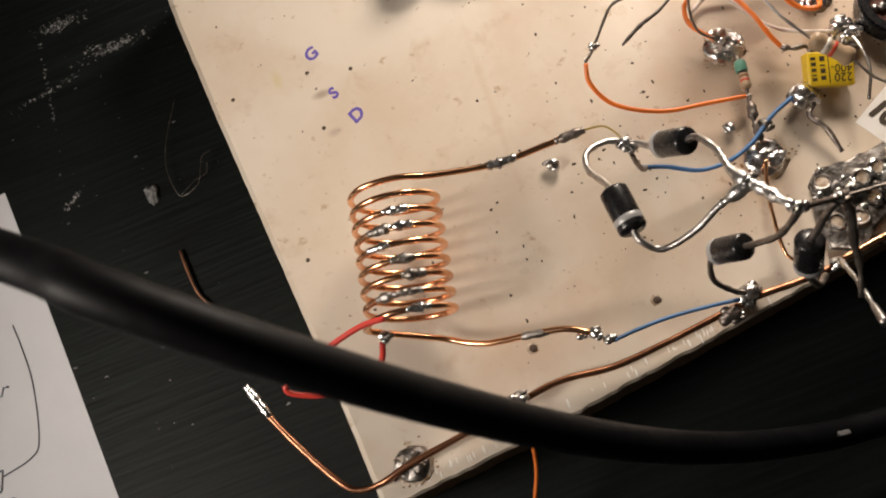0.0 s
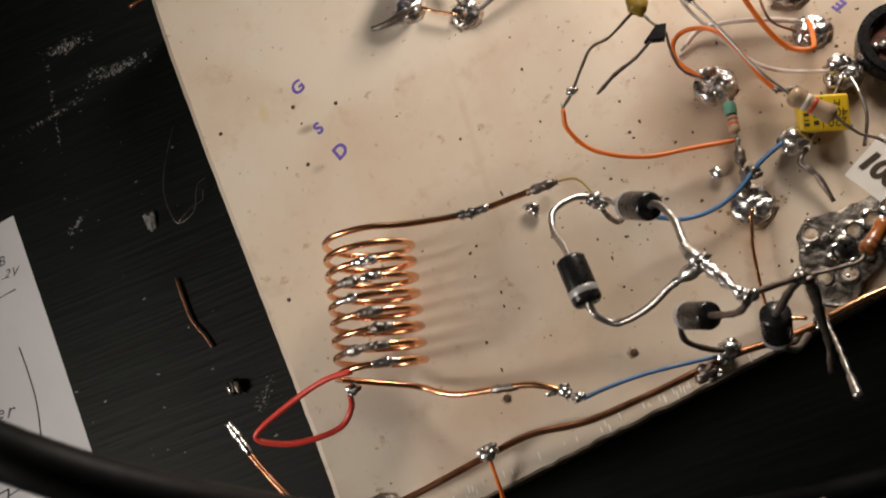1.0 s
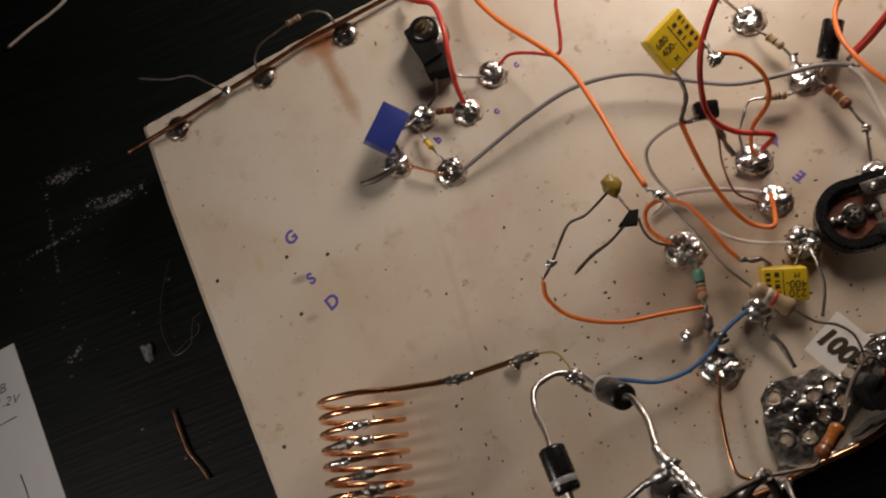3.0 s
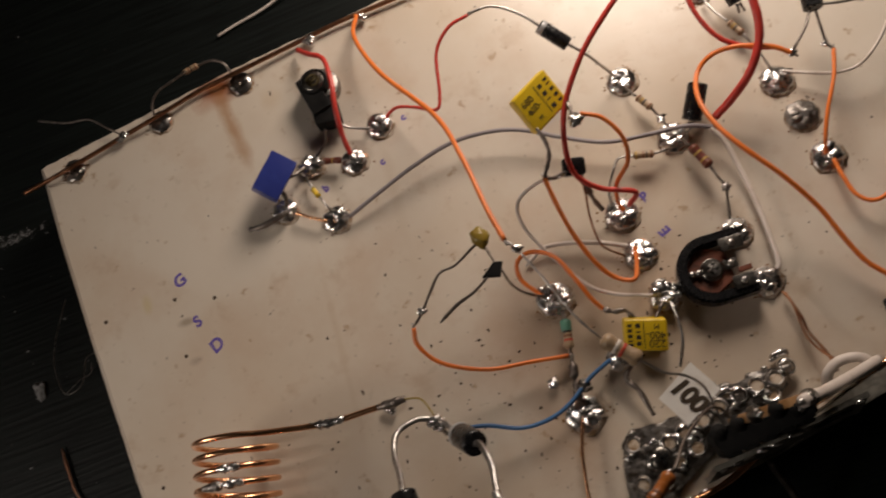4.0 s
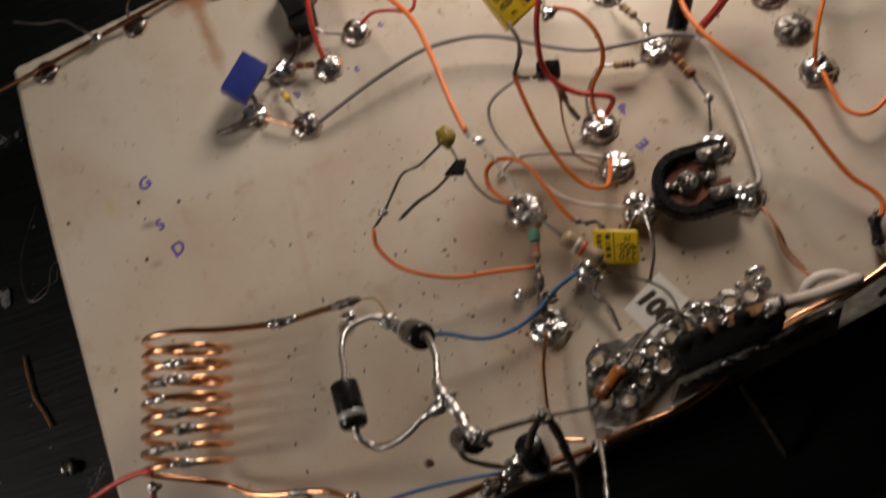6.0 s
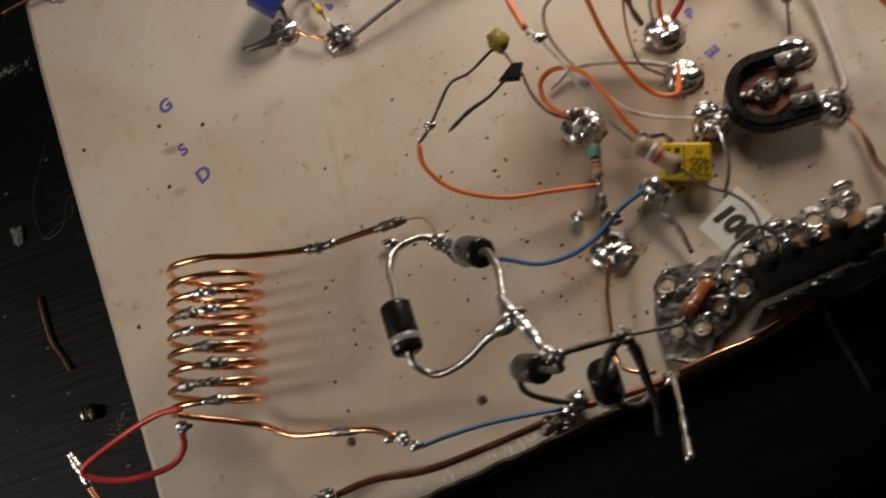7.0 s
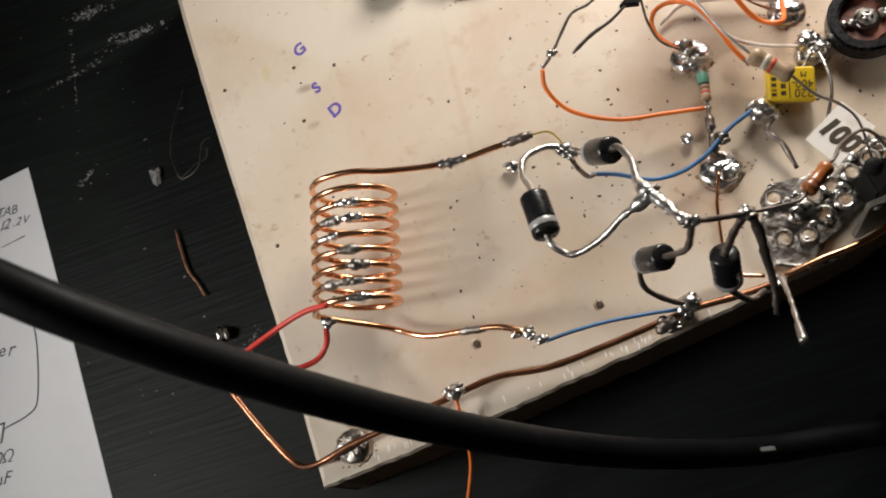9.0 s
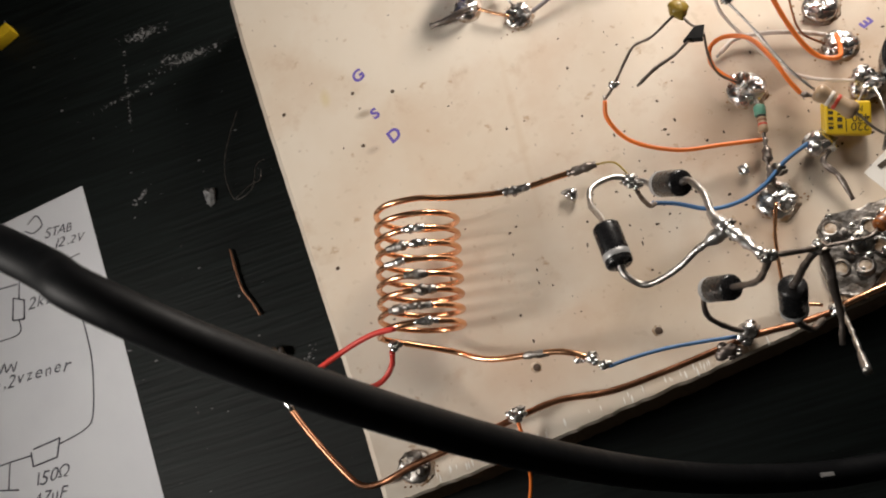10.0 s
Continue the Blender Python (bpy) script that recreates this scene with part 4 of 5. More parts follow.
def can(p0, p1, r, label, legs):
    ob = thing("electrolytic_capacitor", p0, label, "capacitor", "black round capacitors")
    part("sleeve", turned(p0, p1, [(0, r * 0.75), (0.01, r * 0.93), (0.05, r), (0.1, r), (0.14, r * 0.93), (0.18, r), (0.96, r), (1, r * 0.9)], 26), BLACK, ob)
    for pts in legs:
        part("leg", sweep(pts, 0.35, 8), TIN, ob)
    return ob


e1 = [(123.7, -4.8, 4), (128.1, 2.1, 7)]
can(e1[0], e1[1], 2.35, "small black round capacitor lying by a pad", ([(123.4, -4.7, 3.5), (121.5, -5.9, 3)], [(124.1, -5, 3.5), (121.7, -7.1, 3)]))
e2 = [(145.6, 18.1, 6), (144.7, 23.9, 8)]
can(e2[0], e2[1], 2.6, "black round capacitor at the upper board edge", ([(146, 18.2, 5), (146.6, 16.1, 4)], [(145.3, 18.2, 5), (145.2, 16.2, 4)]))
wire("red_cable", [(129, -6.2, 4), (133.4, -4.8, 8), (137.8, -2.7, 14), (141.6, 2.2, 18), (142.9, 7.7, 21), (142.7, 15, 24)], 1.45, RED, "thick red insulated cable")
wire("red_wire", [(131.4, 22, 20), (131.7, 13.6, 18), (134.5, 6.9, 16), (139.8, 3.2, 14), (145.2, 0.4, 14)], 0.85, RED, "red insulated wire at the board's upper part")
wire("orange_wire", [(147.6, -2.9, 15), (143.6, 0.3, 16), (137.3, 3.8, 15), (131.6, 4.5, 14), (127.2, 1.9, 13), (124.3, -4.9, 16), (124.6, -12.5, 18), (127.7, -20, 18), (133.3, -28.1, 15), (138.6, -36.4, 10), (141.3, -44, 7), (143.8, -50.3, 5), (147, -54.7, 4), (147.8, -57.6, 3.5), (146.7, -59.8, 3)], 0.85, ORANGE, "long orange insulated wire across the board")
resistor((145.2, -59.6, 2.6), (143.9, -65.2, 2.4), 6.4, 1.3, BLACK, (None,) * 5, "black glossy resistor at the board's lower edge", ([(146.5, -58.2, 3)], [(143.7, -67.2, 2.5), (144.4, -68.9, 2)]), DARK_LEAD, 0.45)
resistor((141.9, 15.1, 4), (143.7, 10.9, 4), 4.6, 0.95, BEIGE, ("brown", "gold", "black", None, "brown"), "small striped resistor on thin leads", ([(140, 20.6, 3), (139.6, 24.6, 2)], [(145.2, 5.8, 3), (146.3, -0.2, 2)]))
tr = thing("transistor", (166, 8, 0), "black plastic transistor on three splayed legs", "transistor", "transistors")


def half_round(c, r, h, axis, flat):
    """A transistor case: a cylinder with one flat side."""
    bm = bmesh.new()
    axis, flat = Vector(axis).normalized(), Vector(flat).normalized()
    side = axis.cross(flat)
    c = Vector(c)
    ring = [(math.sin(a) * r, math.cos(a) * r) for a in [radians(-130 + 20 * i) for i in range(14)]]
    low = [bm.verts.new(c + side * x - flat * y) for x, y in ring]
    f = bm.faces.new(low)
    made = bmesh.ops.extrude_face_region(bm, geom=[f])
    for q in made["geom"]:
        if isinstance(q, bmesh.types.BMVert):
            q.co += axis * h
    bmesh.ops.recalc_face_normals(bm, faces=bm.faces)
    bmesh.ops.bevel(bm, geom=[e for e in bm.edges if len(e.link_faces) == 2 and e.calc_face_angle(0) > 0.6], offset=0.15, segments=2, affect="EDGES")
    return bm


ta, tb = Vector((156.9, 5.9, 14)), Vector((158, 11.2, 14))
part("case", half_round(ta, 2.3, 4.6, tb - ta, (0, 0, 1)), BLACK, tr)
part("leg", sweep([(156, 6, 14), (153.1, 2.1, 15), (149.6, -1, 16), (147.4, -2.7, 15)], 0.33, 8), DARK_LEAD, tr)
part("leg", sweep([(157.1, 5.5, 14), (157.1, 2.1, 12), (157.5, -1.3, 9.5), (158.3, -3.3, 9)], 0.33, 8), DARK_LEAD, tr)
part("leg", sweep([(158.6, 6.1, 14), (162.1, 4.9, 14), (166.1, 4.5, 13), (168.1, 4.2, 13)], 0.33, 8), TIN, tr)
joint((147.7, -2.5, 15), 0.9)
joint((157, -1.4, 9.5), 0.8)
joint((167.7, 4.2, 13), 0.95)
wire("white_wire", [(168, 4.3, 13), (171.3, 4.3, 13), (173.3, 2.4, 12), (171.2, -2.3, 11), (167.1, -6.2, 9), (162.5, -8.4, 7), (157.6, -7.8, 6), (152.6, -4.5, 4), (148.3, -1.6, 3)], 0.58, WHITE_WIRE, "thin off-white insulated wire bowed out to a pad")
wire("orange_wire", [(158.4, -3.3, 9), (155.5, -9.4, 9), (151.1, -16, 8), (148.4, -21.4, 6), (148, -24, 3)], 0.72, ORANGE, "orange insulated wire down to a pad")
wire("orange_wire", [(148.8, -25.9, 3), (148.7, -30.7, 3.5), (149.2, -35.7, 4), (151.7, -38.4, 4.5), (155.4, -38, 4.5), (160.3, -34.4, 4), (164.3, -29.4, 3.5), (167, -26.6, 3.5), (170.7, -26.1, 3)], 0.75, ORANGE, "orange insulated wire sagging between two pads")
e3 = [(167.8, -35.8, 3), (173, -30.7, 3)]
can(e3[0], e3[1], 2.4, "black round capacitor beside a pad at the board end", ([(167.1, -35.8, 3), (168, -32.5, 2)],))
wire("grey_wire", [(126.3, -9, 6), (128.3, -13.1, 4.5), (129, -19.9, 3), (129.1, -27.9, 2.5), (128.4, -36.3, 2.5), (127.6, -42.9, 3), (126.5, -44.8, 3)], 0.9, WHITE_WIRE, "dirty grey-white insulated wire lying on the board")
bare("twisted_copper_pair", [(126, -50.2, 2), (126.6, -56.3, 3), (126.6, -60.3, 3), (127.8, -65.5, 4), (128.1, -70.1, 4)], 0.33, BROWN_COPPER, "thin bare copper wire")
bare("twisted_copper_pair", [(125.5, -49.6, 2), (126.2, -53.5, 3), (125.5, -60.1, 4), (126.6, -64.2, 4), (128.5, -67.6, 5)], 0.33, BROWN_COPPER, "thin bare copper wire")


def trim_pot():
    """A round open preset: horseshoe housing, phenolic track carrier, wiper and three lugs."""
    c = Vector((113.2, -39.8, 0))
    ob = thing("preset_potentiometer", c, "round black open preset potentiometer with a red-brown track", "potentiometer")
    R, r = 7.9, 5.5
    axis = Vector((1, -0.07, 0)).normalized()
    side = Vector((-axis.y, axis.x, 0))
    arc = [radians(a) for a in range(90, 271, 10)]
    outer = [axis * 8.2 + side * R * 0.98] + [axis * math.cos(a) * R + side * math.sin(a) * R for a in arc] + [axis * 8.6 - side * R * 0.98]
    inn = [axis * 8.0 + side * r] + [axis * math.cos(a) * r + side * math.sin(a) * r for a in arc] + [axis * 8.4 - side * r]
    bm = bmesh.new()
    for z0, z1 in ((0.8, 5.6),):
        o0, o1 = [bm.verts.new(c + p + Vector((0, 0, z0))) for p in outer], [bm.verts.new(c + p + Vector((0, 0, z1))) for p in outer]
        i0, i1 = [bm.verts.new(c + p + Vector((0, 0, z0))) for p in inn], [bm.verts.new(c + p + Vector((0, 0, z1))) for p in inn]
        n = len(outer)
        for k in range(n - 1):
            bm.faces.new((o0[k], o0[k + 1], o1[k + 1], o1[k]))
            bm.faces.new((i0[k + 1], i0[k], i1[k], i1[k + 1]))
            bm.faces.new((o1[k], o1[k + 1], i1[k + 1], i1[k]))
            bm.faces.new((o0[k + 1], o0[k], i0[k], i0[k + 1]))
        for k in (0, n - 1):
            bm.faces.new((o0[k], o1[k], i1[k], i0[k]))
    bmesh.ops.recalc_face_normals(bm, faces=bm.faces)
    bmesh.ops.bevel(bm, geom=[e for e in bm.edges if len(e.link_faces) == 2 and e.calc_face_angle(0) > 0.8], offset=0.5, segments=2, affect="EDGES")
    part("housing", bm, BLACK, ob)
    part("track_carrier", slab([((c + p).x, (c + p).y) for p in inn[1:-1]] + [(c.x + 4.2, c.y - 3.5), (c.x + 4.2, c.y + 3.2)], 2.0, 3.6, 0.3), PHENOLIC, ob, "red-brown phenolic disc with a carbon track", smooth=False)
    wiper = part("wiper", turned(c + Vector((0, 0, 3.5)), c + Vector((0, 0, 5.4)), [(0, 2.6), (0.4, 2.6), (0.5, 2.2), (0.9, 2.0), (0.92, 1.2), (0.5, 1.1)], 24), LUG, ob, "slotted metal wiper")
    for a in (0, 90):
        d = Vector((math.cos(radians(a + 20)), math.sin(radians(a + 20)), 0))
        part("slot_bar", block(c + Vector((0, 0, 5.0)), d * 1.2, Vector((-d.y, d.x, 0)) * 0.35, (0, 0, 0.25), 0.08), TIN, wiper, "pale cross slot")
    for q, lx in (((119.1, -35.9, 5.9), 2.6), ((118.3, -44.9, 5.9), 2.4), ((117.4, -40, 4.4), 1.5)):
        p = Vector(q)
        lug = part("lug", block(p, axis * lx, side * (1.5 if lx > 2 else 1.1), (0, 0, 0.3), 0.12), LUG, ob, "tarnished solder lug")
        part("rivet", turned(p + Vector((0, 0, 0.2)), p + Vector((0, 0, 0.9)), [(0, 0.85), (0.6, 0.8), (1, 0.45)], 14), TIN, lug)
    for q in ((110.2, -39.5, 4.4), (108.6, -39.3, 4.4)):
        p = Vector(q)
        part("rivet", turned(p - Vector((0, 0, 0.8)), p + Vector((0, 0, 0.7)), [(0, 0.9), (0.7, 0.8), (1, 0.4)], 14), TIN, ob)
    part("carbon_track_end", block((120, -42.1, 4.2), axis * 1.5, side * 0.6, (0, 0, 0.4), 0.1), PHENOLIC, ob)
    return ob


trim_pot()

# ---- terminal strip and connector at the lower edge ----


def terminal_strip():
    """A ragged tinned plate with soldered eyelets, and a tan phenolic bar behind it."""
    ob = thing("eyelet_strip", (100, -70, 0), "silvery plate of soldered eyelets along the board edge", "terminal strip")
    plate = [(x, y) for x, y, z in [(79.8, -68.4, 1.6), (83.3, -65.8, 1.6), (89.9, -66.9, 1.6), (97.1, -66.4, 1.6), (103.5, -64.6, 1.6), (109.6, -64.6, 1.6), (111.9, -63.3, 1.6), (117.4, -64.5, 1.6), (117.9, -68.8, 1.6), (109.1, -73.9, 1.6), (95.9, -77.4, 1.6), (88.2, -81.4, 1.6), (82.9, -85.6, 1.6), (77.2, -82.5, 1.6), (77.6, -75.4, 1.6)]]
    bm = slab(plate, 0.3, 1.5, 0.3)
    bmesh.ops.triangulate(bm, faces=bm.faces)
    bmesh.ops.subdivide_edges(bm, edges=bm.edges, cuts=4, use_grid_fill=True)
    for v in bm.verts:
        v.co += Vector((noise.noise(v.co * 0.5), noise.noise(v.co * 0.5 + Vector((9, 0, 0))), 1.2 * noise.noise(v.co * 0.35 + Vector((0, 9, 0))))) * 0.6
    part("plate", bm, DULL_SOLDER, ob, "grey tinned plate with a ragged rim")
    holes = [(82.1, -69.2, 2), (85.2, -74.5, 2), (89.3, -71.5, 2.2), (80.8, -77.9, 1.8), (93.3, -70.7, 2.2), (97.8, -69.5, 2.4), (102.3, -68.1, 2.6), (107.3, -67.4, 2.8), (111.6, -66.8, 3.2), (115.8, -66.8, 3.2), (113.7, -69.5, 3), (89.8, -75.9, 1.8), (85.4, -79, 1.8), (94.5, -74.6, 2), (119.2, -65.4, 2.6), (105.2, -65.8, 2.2)]
    for k, q in enumerate(holes):
        p = Vector(q) + Vector((0, 0, random.uniform(-0.3, 0.3)))
        lean = Vector((random.uniform(-0.25, 0.25), random.uniform(-0.25, 0.25), 1)) * 0.62
        eye = part("eyelet", turned(p - lean, p + lean * 0.6, [(0, 2.15), (0.5, 2.05), (0.8, 1.85), (1, 1.6), (0.95, 1.38), (0.6, 1.25), (0.5, 1.2)], 18), SOLDER if k % 3 else DULL_SOLDER, ob)
        part("eyelet_floor", turned(p - lean * 0.2, p + lean * 0.1, [(0, 1.3), (1, 1.25)], 14), DULL_SOLDER if k in (1, 7) else RESIDUE, eye, "pale bottom of the eyelet")
    for k in range(24):
        i = random.randrange(len(holes))
        q = Vector(holes[i]) + Vector((random.uniform(-3, 3), random.uniform(-3, 3), random.uniform(-0.9, 0.2)))
        part("solder_lump", blob(q, random.uniform(0.4, 1.2), (1.3, 1, 0.7), 0.6, level=2), SOLDER if k % 3 else DULL_SOLDER, ob)
    hub = part("screw_head", turned((86.6, -74, 0.6), (86.6, -74, 2.9), [(0, 2.9), (0.5, 2.9), (0.85, 2.5), (1, 1.7)], 24), LUG, ob, "dark cross-head screw")
    for d in (Vector((0.95, 0.3, 0)), Vector((-0.3, 0.95, 0))):
        part("cross_slot", block((86.6, -74, 2.9), d * 1.5, Vector((-d.y, d.x, 0)) * 0.36, (0, 0, 0.12), 0.05), SOOT, hub, "black cross slot")
    for q, d in (((118.9, -62.9, 1.0), (1.0, 0.15, 0)), ((104.5, -66.2, 1.0), (1, 0.3, 0)), ((99.4, -67.4, 1.0), (1, 0.2, 0))):
        q, d = Vector(q), Vector(d).normalized()
        n = Vector((-d.y, d.x, 0))
        part("curled_lug", sweep([q - d * 2.2 + n * 0.4, q - d * 1.3 + n * 0.8 + Vector((0, 0, 0.7)), q + n * 0.9 + Vector((0, 0, 1.1)), q + d * 1.4 + n * 0.5 + Vector((0, 0, 0.8)), q + d * 1.9 - n * 0.3], [0.5, 0.75, 0.9, 0.75, 0.5], 10, 5, 0.3), SOLDER, ob, "bright curled solder lug")
    return ob


terminal_strip()


def hexa(top, low, bevel=0.4):
    """A bevelled six-sided body from its four upper and its four lower corners."""
    bm = bmesh.new()
    a, b = [bm.verts.new(q) for q in top], [bm.verts.new(q) for q in low]
    bm.faces.new(a)
    bm.faces.new(b[::-1])
    for k in range(4):
        bm.faces.new((a[k], b[k], b[(k + 1) % 4], a[(k + 1) % 4]))
    bmesh.ops.recalc_face_normals(bm, faces=bm.faces)
    bmesh.ops.bevel(bm, geom=bm.edges[:], offset=bevel, segments=2, affect="EDGES")
    crease(bm, 25)
    return bm


con = thing("black_connector", (106, -77, 1), "tall matt black plastic block bolted above the eyelet plate", "connector")
BACK, FRONT = (Vector((96.5, -72.8, 14.5)), Vector((116.2, -74.3, 26.5))), (Vector((97.6, -78.8, 14)), Vector((115.8, -77.5, 26)))
part("housing", hexa([BACK[0], BACK[1], FRONT[1], FRONT[0]], [(97, -72.6, 1.4), (117.5, -72.4, 1.4), (118.2, -76.2, 1.4), (98, -78.6, 1.4)], 0.6), SOOT, con)
part("tan_bar", hexa([BACK[0] + Vector((4.5, 1.0, 3.4)), BACK[1] + Vector((-1.0, 1.5, 0.6)), BACK[1] + Vector((-1.2, -0.5, 0.8)), BACK[0] + Vector((4.4, -1.1, 3.5))],
                     [BACK[0] + Vector((4.5, 1.1, 0.2)), BACK[1] + Vector((-1.0, 1.5, -2.0)), BACK[1] + Vector((-1.2, -0.5, -2.0)), BACK[0] + Vector((4.4, -1.1, 0.2))], 0.25), TAN, con, "tan phenolic bar")
for k, (f, off, high) in enumerate(((0.10, -0.4, 1.2), (0.30, 0.2, 1.9), (0.47, 0.9, 2.6), (0.66, 0.4, 2.9), (0.83, -0.5, 1.6), (0.96, 0.7, 1.3))):
    p = along(BACK[0], BACK[1], f) + Vector((0, off - 0.4, 0.2))
    pin = part("pin", turned(p - Vector((0, 0, 0.8)), p + Vector((0, 0, high)), [(0, 1.9), (0.4, 1.7), (0.55, 1.1), (0.9, 0.95), (1, 0.6)], 14), SOOT if k % 3 != 2 else LUG, con)
    if k in (2, 4):
        part("pin_joint", blob(p + Vector((0.3, -0.5, high)), 0.6, (1.2, 1, 0.9), 0.6, level=2), SOLDER, pin, "bright solder tip")
for k in range(5):
    q = along(FRONT[0], FRONT[1], 0.12 + 0.19 * k)
    part("ridge", hexa([q + Vector((-1.3, 0.3, 0.35)), q + Vector((1.3, 0.2, 0.9)), q + Vector((1.3, -0.6, 0.6)), q + Vector((-1.3, -0.5, 0.1))],
                       [q + Vector((-1.3, 0.3, -6)), q + Vector((1.3, 0.2, -6)), q + Vector((1.3, -0.6, -6)), q + Vector((-1.3, -0.5, -6))], 0.2), SOOT, con)
fin = thing("heat_sink_fin", (112, -81, -3), "tarnished grey metal fin standing along the board's lower edge", "heat sink")
LOW, TOP = (Vector((93.5, -82.4, -1)), Vector((129.5, -79.4, -1))), (Vector((95.0, -80.7, 13.5)), Vector((127.0, -77.4, 21.5)))
TH = Vector((-0.1, 1.0, 0.2)) * 1.1
bm = bmesh.new()
cols, rise = 34, 9
sheets = []
for side in (0, 1):
    grid = []
    for a in range(cols + 1):
        col = []
        for b in range(rise + 1):
            q = along(LOW[0], LOW[1], a / cols).lerp(along(TOP[0], TOP[1], a / cols), b / rise) + TH * side
            ragged = 0.9 * noise.noise(Vector((a * 0.55, 3.1, 0))) if b == rise else 0
            col.append(bm.verts.new(q + Vector((0, 0.35 * noise.noise(Vector((a * 0.3, b * 0.4, 7))), ragged))))
        grid.append(col)
    sheets.append(grid)
for grid in sheets:
    for a in range(cols):
        for b in range(rise):
            bm.faces.new((grid[a][b], grid[a + 1][b], grid[a + 1][b + 1], grid[a][b + 1]))
f0, f1 = sheets
rims = [[g[b] for b in range(rise + 1)] for g in (f0[0], f1[0], f0[-1], f1[-1])]
for p, q in ((rims[0], rims[1]), (rims[2], rims[3]), ([c[-1] for c in f0], [c[-1] for c in f1]), ([c[0] for c in f0], [c[0] for c in f1])):
    for k in range(len(p) - 1):
        bm.faces.new((p[k], p[k + 1], q[k + 1], q[k]))
bmesh.ops.recalc_face_normals(bm, faces=bm.faces)
sheet_metal = part("fin_sheet", bm, TARNISH, fin)
for f, h in ((0.06, 0.9), (0.14, 0.97), (0.22, 0.93), (0.31, 1.0), (0.40, 0.96), (0.52, 1.0), (0.60, 0.94), (0.93, 0.98)):
    q = along(LOW[0], LOW[1], f).lerp(along(TOP[0], TOP[1], f), h) + Vector((0, -0.2, 0.2))
    part("solder_run", blob(q, random.uniform(0.5, 0.95), (2.0, 0.8, 0.7), 0.6, level=2), SOLDER if h > 0.95 else DULL_SOLDER, sheet_metal, "lump of solder on the fin's rim")
for f, h in ((0.70, 0.72), (0.76, 0.80), (0.82, 0.74), (0.73, 0.52), (0.80, 0.55), (0.88, 0.62)):
    q = along(LOW[0], LOW[1], f).lerp(along(TOP[0], TOP[1], f), h) + Vector((0, -0.15, 0))
    up = (along(TOP[0], TOP[1], f) - along(LOW[0], LOW[1], f)).normalized()
    part("slot", block(q, Vector((1.3, 0.12, 0)), up * 0.5, TH * 0.12, 0.05), BLACK, sheet_metal, "dark punched slot")
plate = thing("edge_plate", (128, -80, -4), "tarnished metal strip along the lower edge of the board", "metal strip")
strip = [(x, y) for x, y, z in [(101.1, -80.3, -0.5), (118.6, -77, -0.5), (136.5, -72.7, -0.5), (155.5, -68.3, -0.5), (168.1, -65.5, -0.5), (164.8, -72.3, -0.5), (152.4, -74.8, -0.5), (130.2, -78.6, -0.5), (110.4, -81.8, -0.5), (89.9, -84, -0.5), (77.8, -85.6, -0.5), (79.2, -81.9, -0.5)]]
body = part("strip", slab(strip, -2.4, -0.5, 0.2), TARNISH, plate, smooth=False)
part("slot", block((142, -74.1, -0.5), (1.6, 0.7, 0), (-0.2, 0.45, 0), (0, 0, 0.08), 0.03), BLACK, body, "dark slot")
for q in [(88, -84.2, 0.2), (92.5, -83.6, 0.2)]:
    part("solder_run", blob(q, random.uniform(0.6, 1.1), (2.2, 0.9, 0.6), 0.6, level=2), SOLDER, body)
wire("white_cable", [(113.6, -74.2, 27.6), (119.4, -73.8, 22), (126.4, -72.8, 14), (132.2, -71.8, 8.5), (136.4, -71.0, 5)], 1.95, WHITE_WIRE, "thick white insulated cable on the board edge", "cable")
wire("white_cable", [(135.3, -71.7, 5), (133, -69.1, 6), (129, -68.3, 6), (126.3, -69.4, 5), (125.3, -71.2, 3)], 1.7, WHITE_WIRE, "white insulated cable loop", "cable")
OR = [(84.6, -78.2, 41), (79.0, -82.0, 42.7)]
resistor(OR[0], OR[1], 6.6, 1.35, RUSSET, (None, None, None, "brown", "brown"), "glossy orange-brown resistor hanging over the eyelet plate", ([along(OR[0], OR[1], -0.25), (89.5, -73.6, 35), (96, -69.6, 26), (99.6, -69.2, 20), (101.6, -72.2, 17.5)], [along(OR[1], OR[0], -0.25), (74.5, -82.6, 42.5), (69.4, -81.8, 42)]), DARK_LEAD)
sticker = thing("paper_label", (95, -64, 0), "white paper label with a handwritten number", "label")
A, B, C, D = [Vector(q) for q in [(90.5, -62.9, 11), (99.1, -57.8, 12), (103.1, -65.6, 12), (93.6, -69.8, 11)]]
su, sv = (D - A + C - B) / 4, (B - A + C - D) / 4
sw = su.cross(sv).normalized()
part("sheet", block((A + B + C + D) / 4, su, sv, sw * 0.06, 0), STICKER, sticker, smooth=False)
for k, ch in enumerate("100"):
    letters(ch, (A + B + C + D) / 4 + sw * 0.1 - sv * 0.1 + su.normalized() * (k - 1) * 2.6, su, sv, 5.4, INK, sticker, "handwritten_figure", bold=0.26, slant=0.15)
bare("dark_lead", [(88.2, -53.3, 3), (86.1, -55.2, 3), (87.8, -59.1, 3), (88.7, -64.9, 2)], 0.55, DARK_LEAD, "short dark bent lead on the board", lumps=0.25)
bare("dark_lead", [(101.9, -42.6, 3.5), (101.6, -46.9, 5), (100.8, -52, 5), (98, -57.3, 4)], 0.36, TIN, "bent tinned lead from a pad")

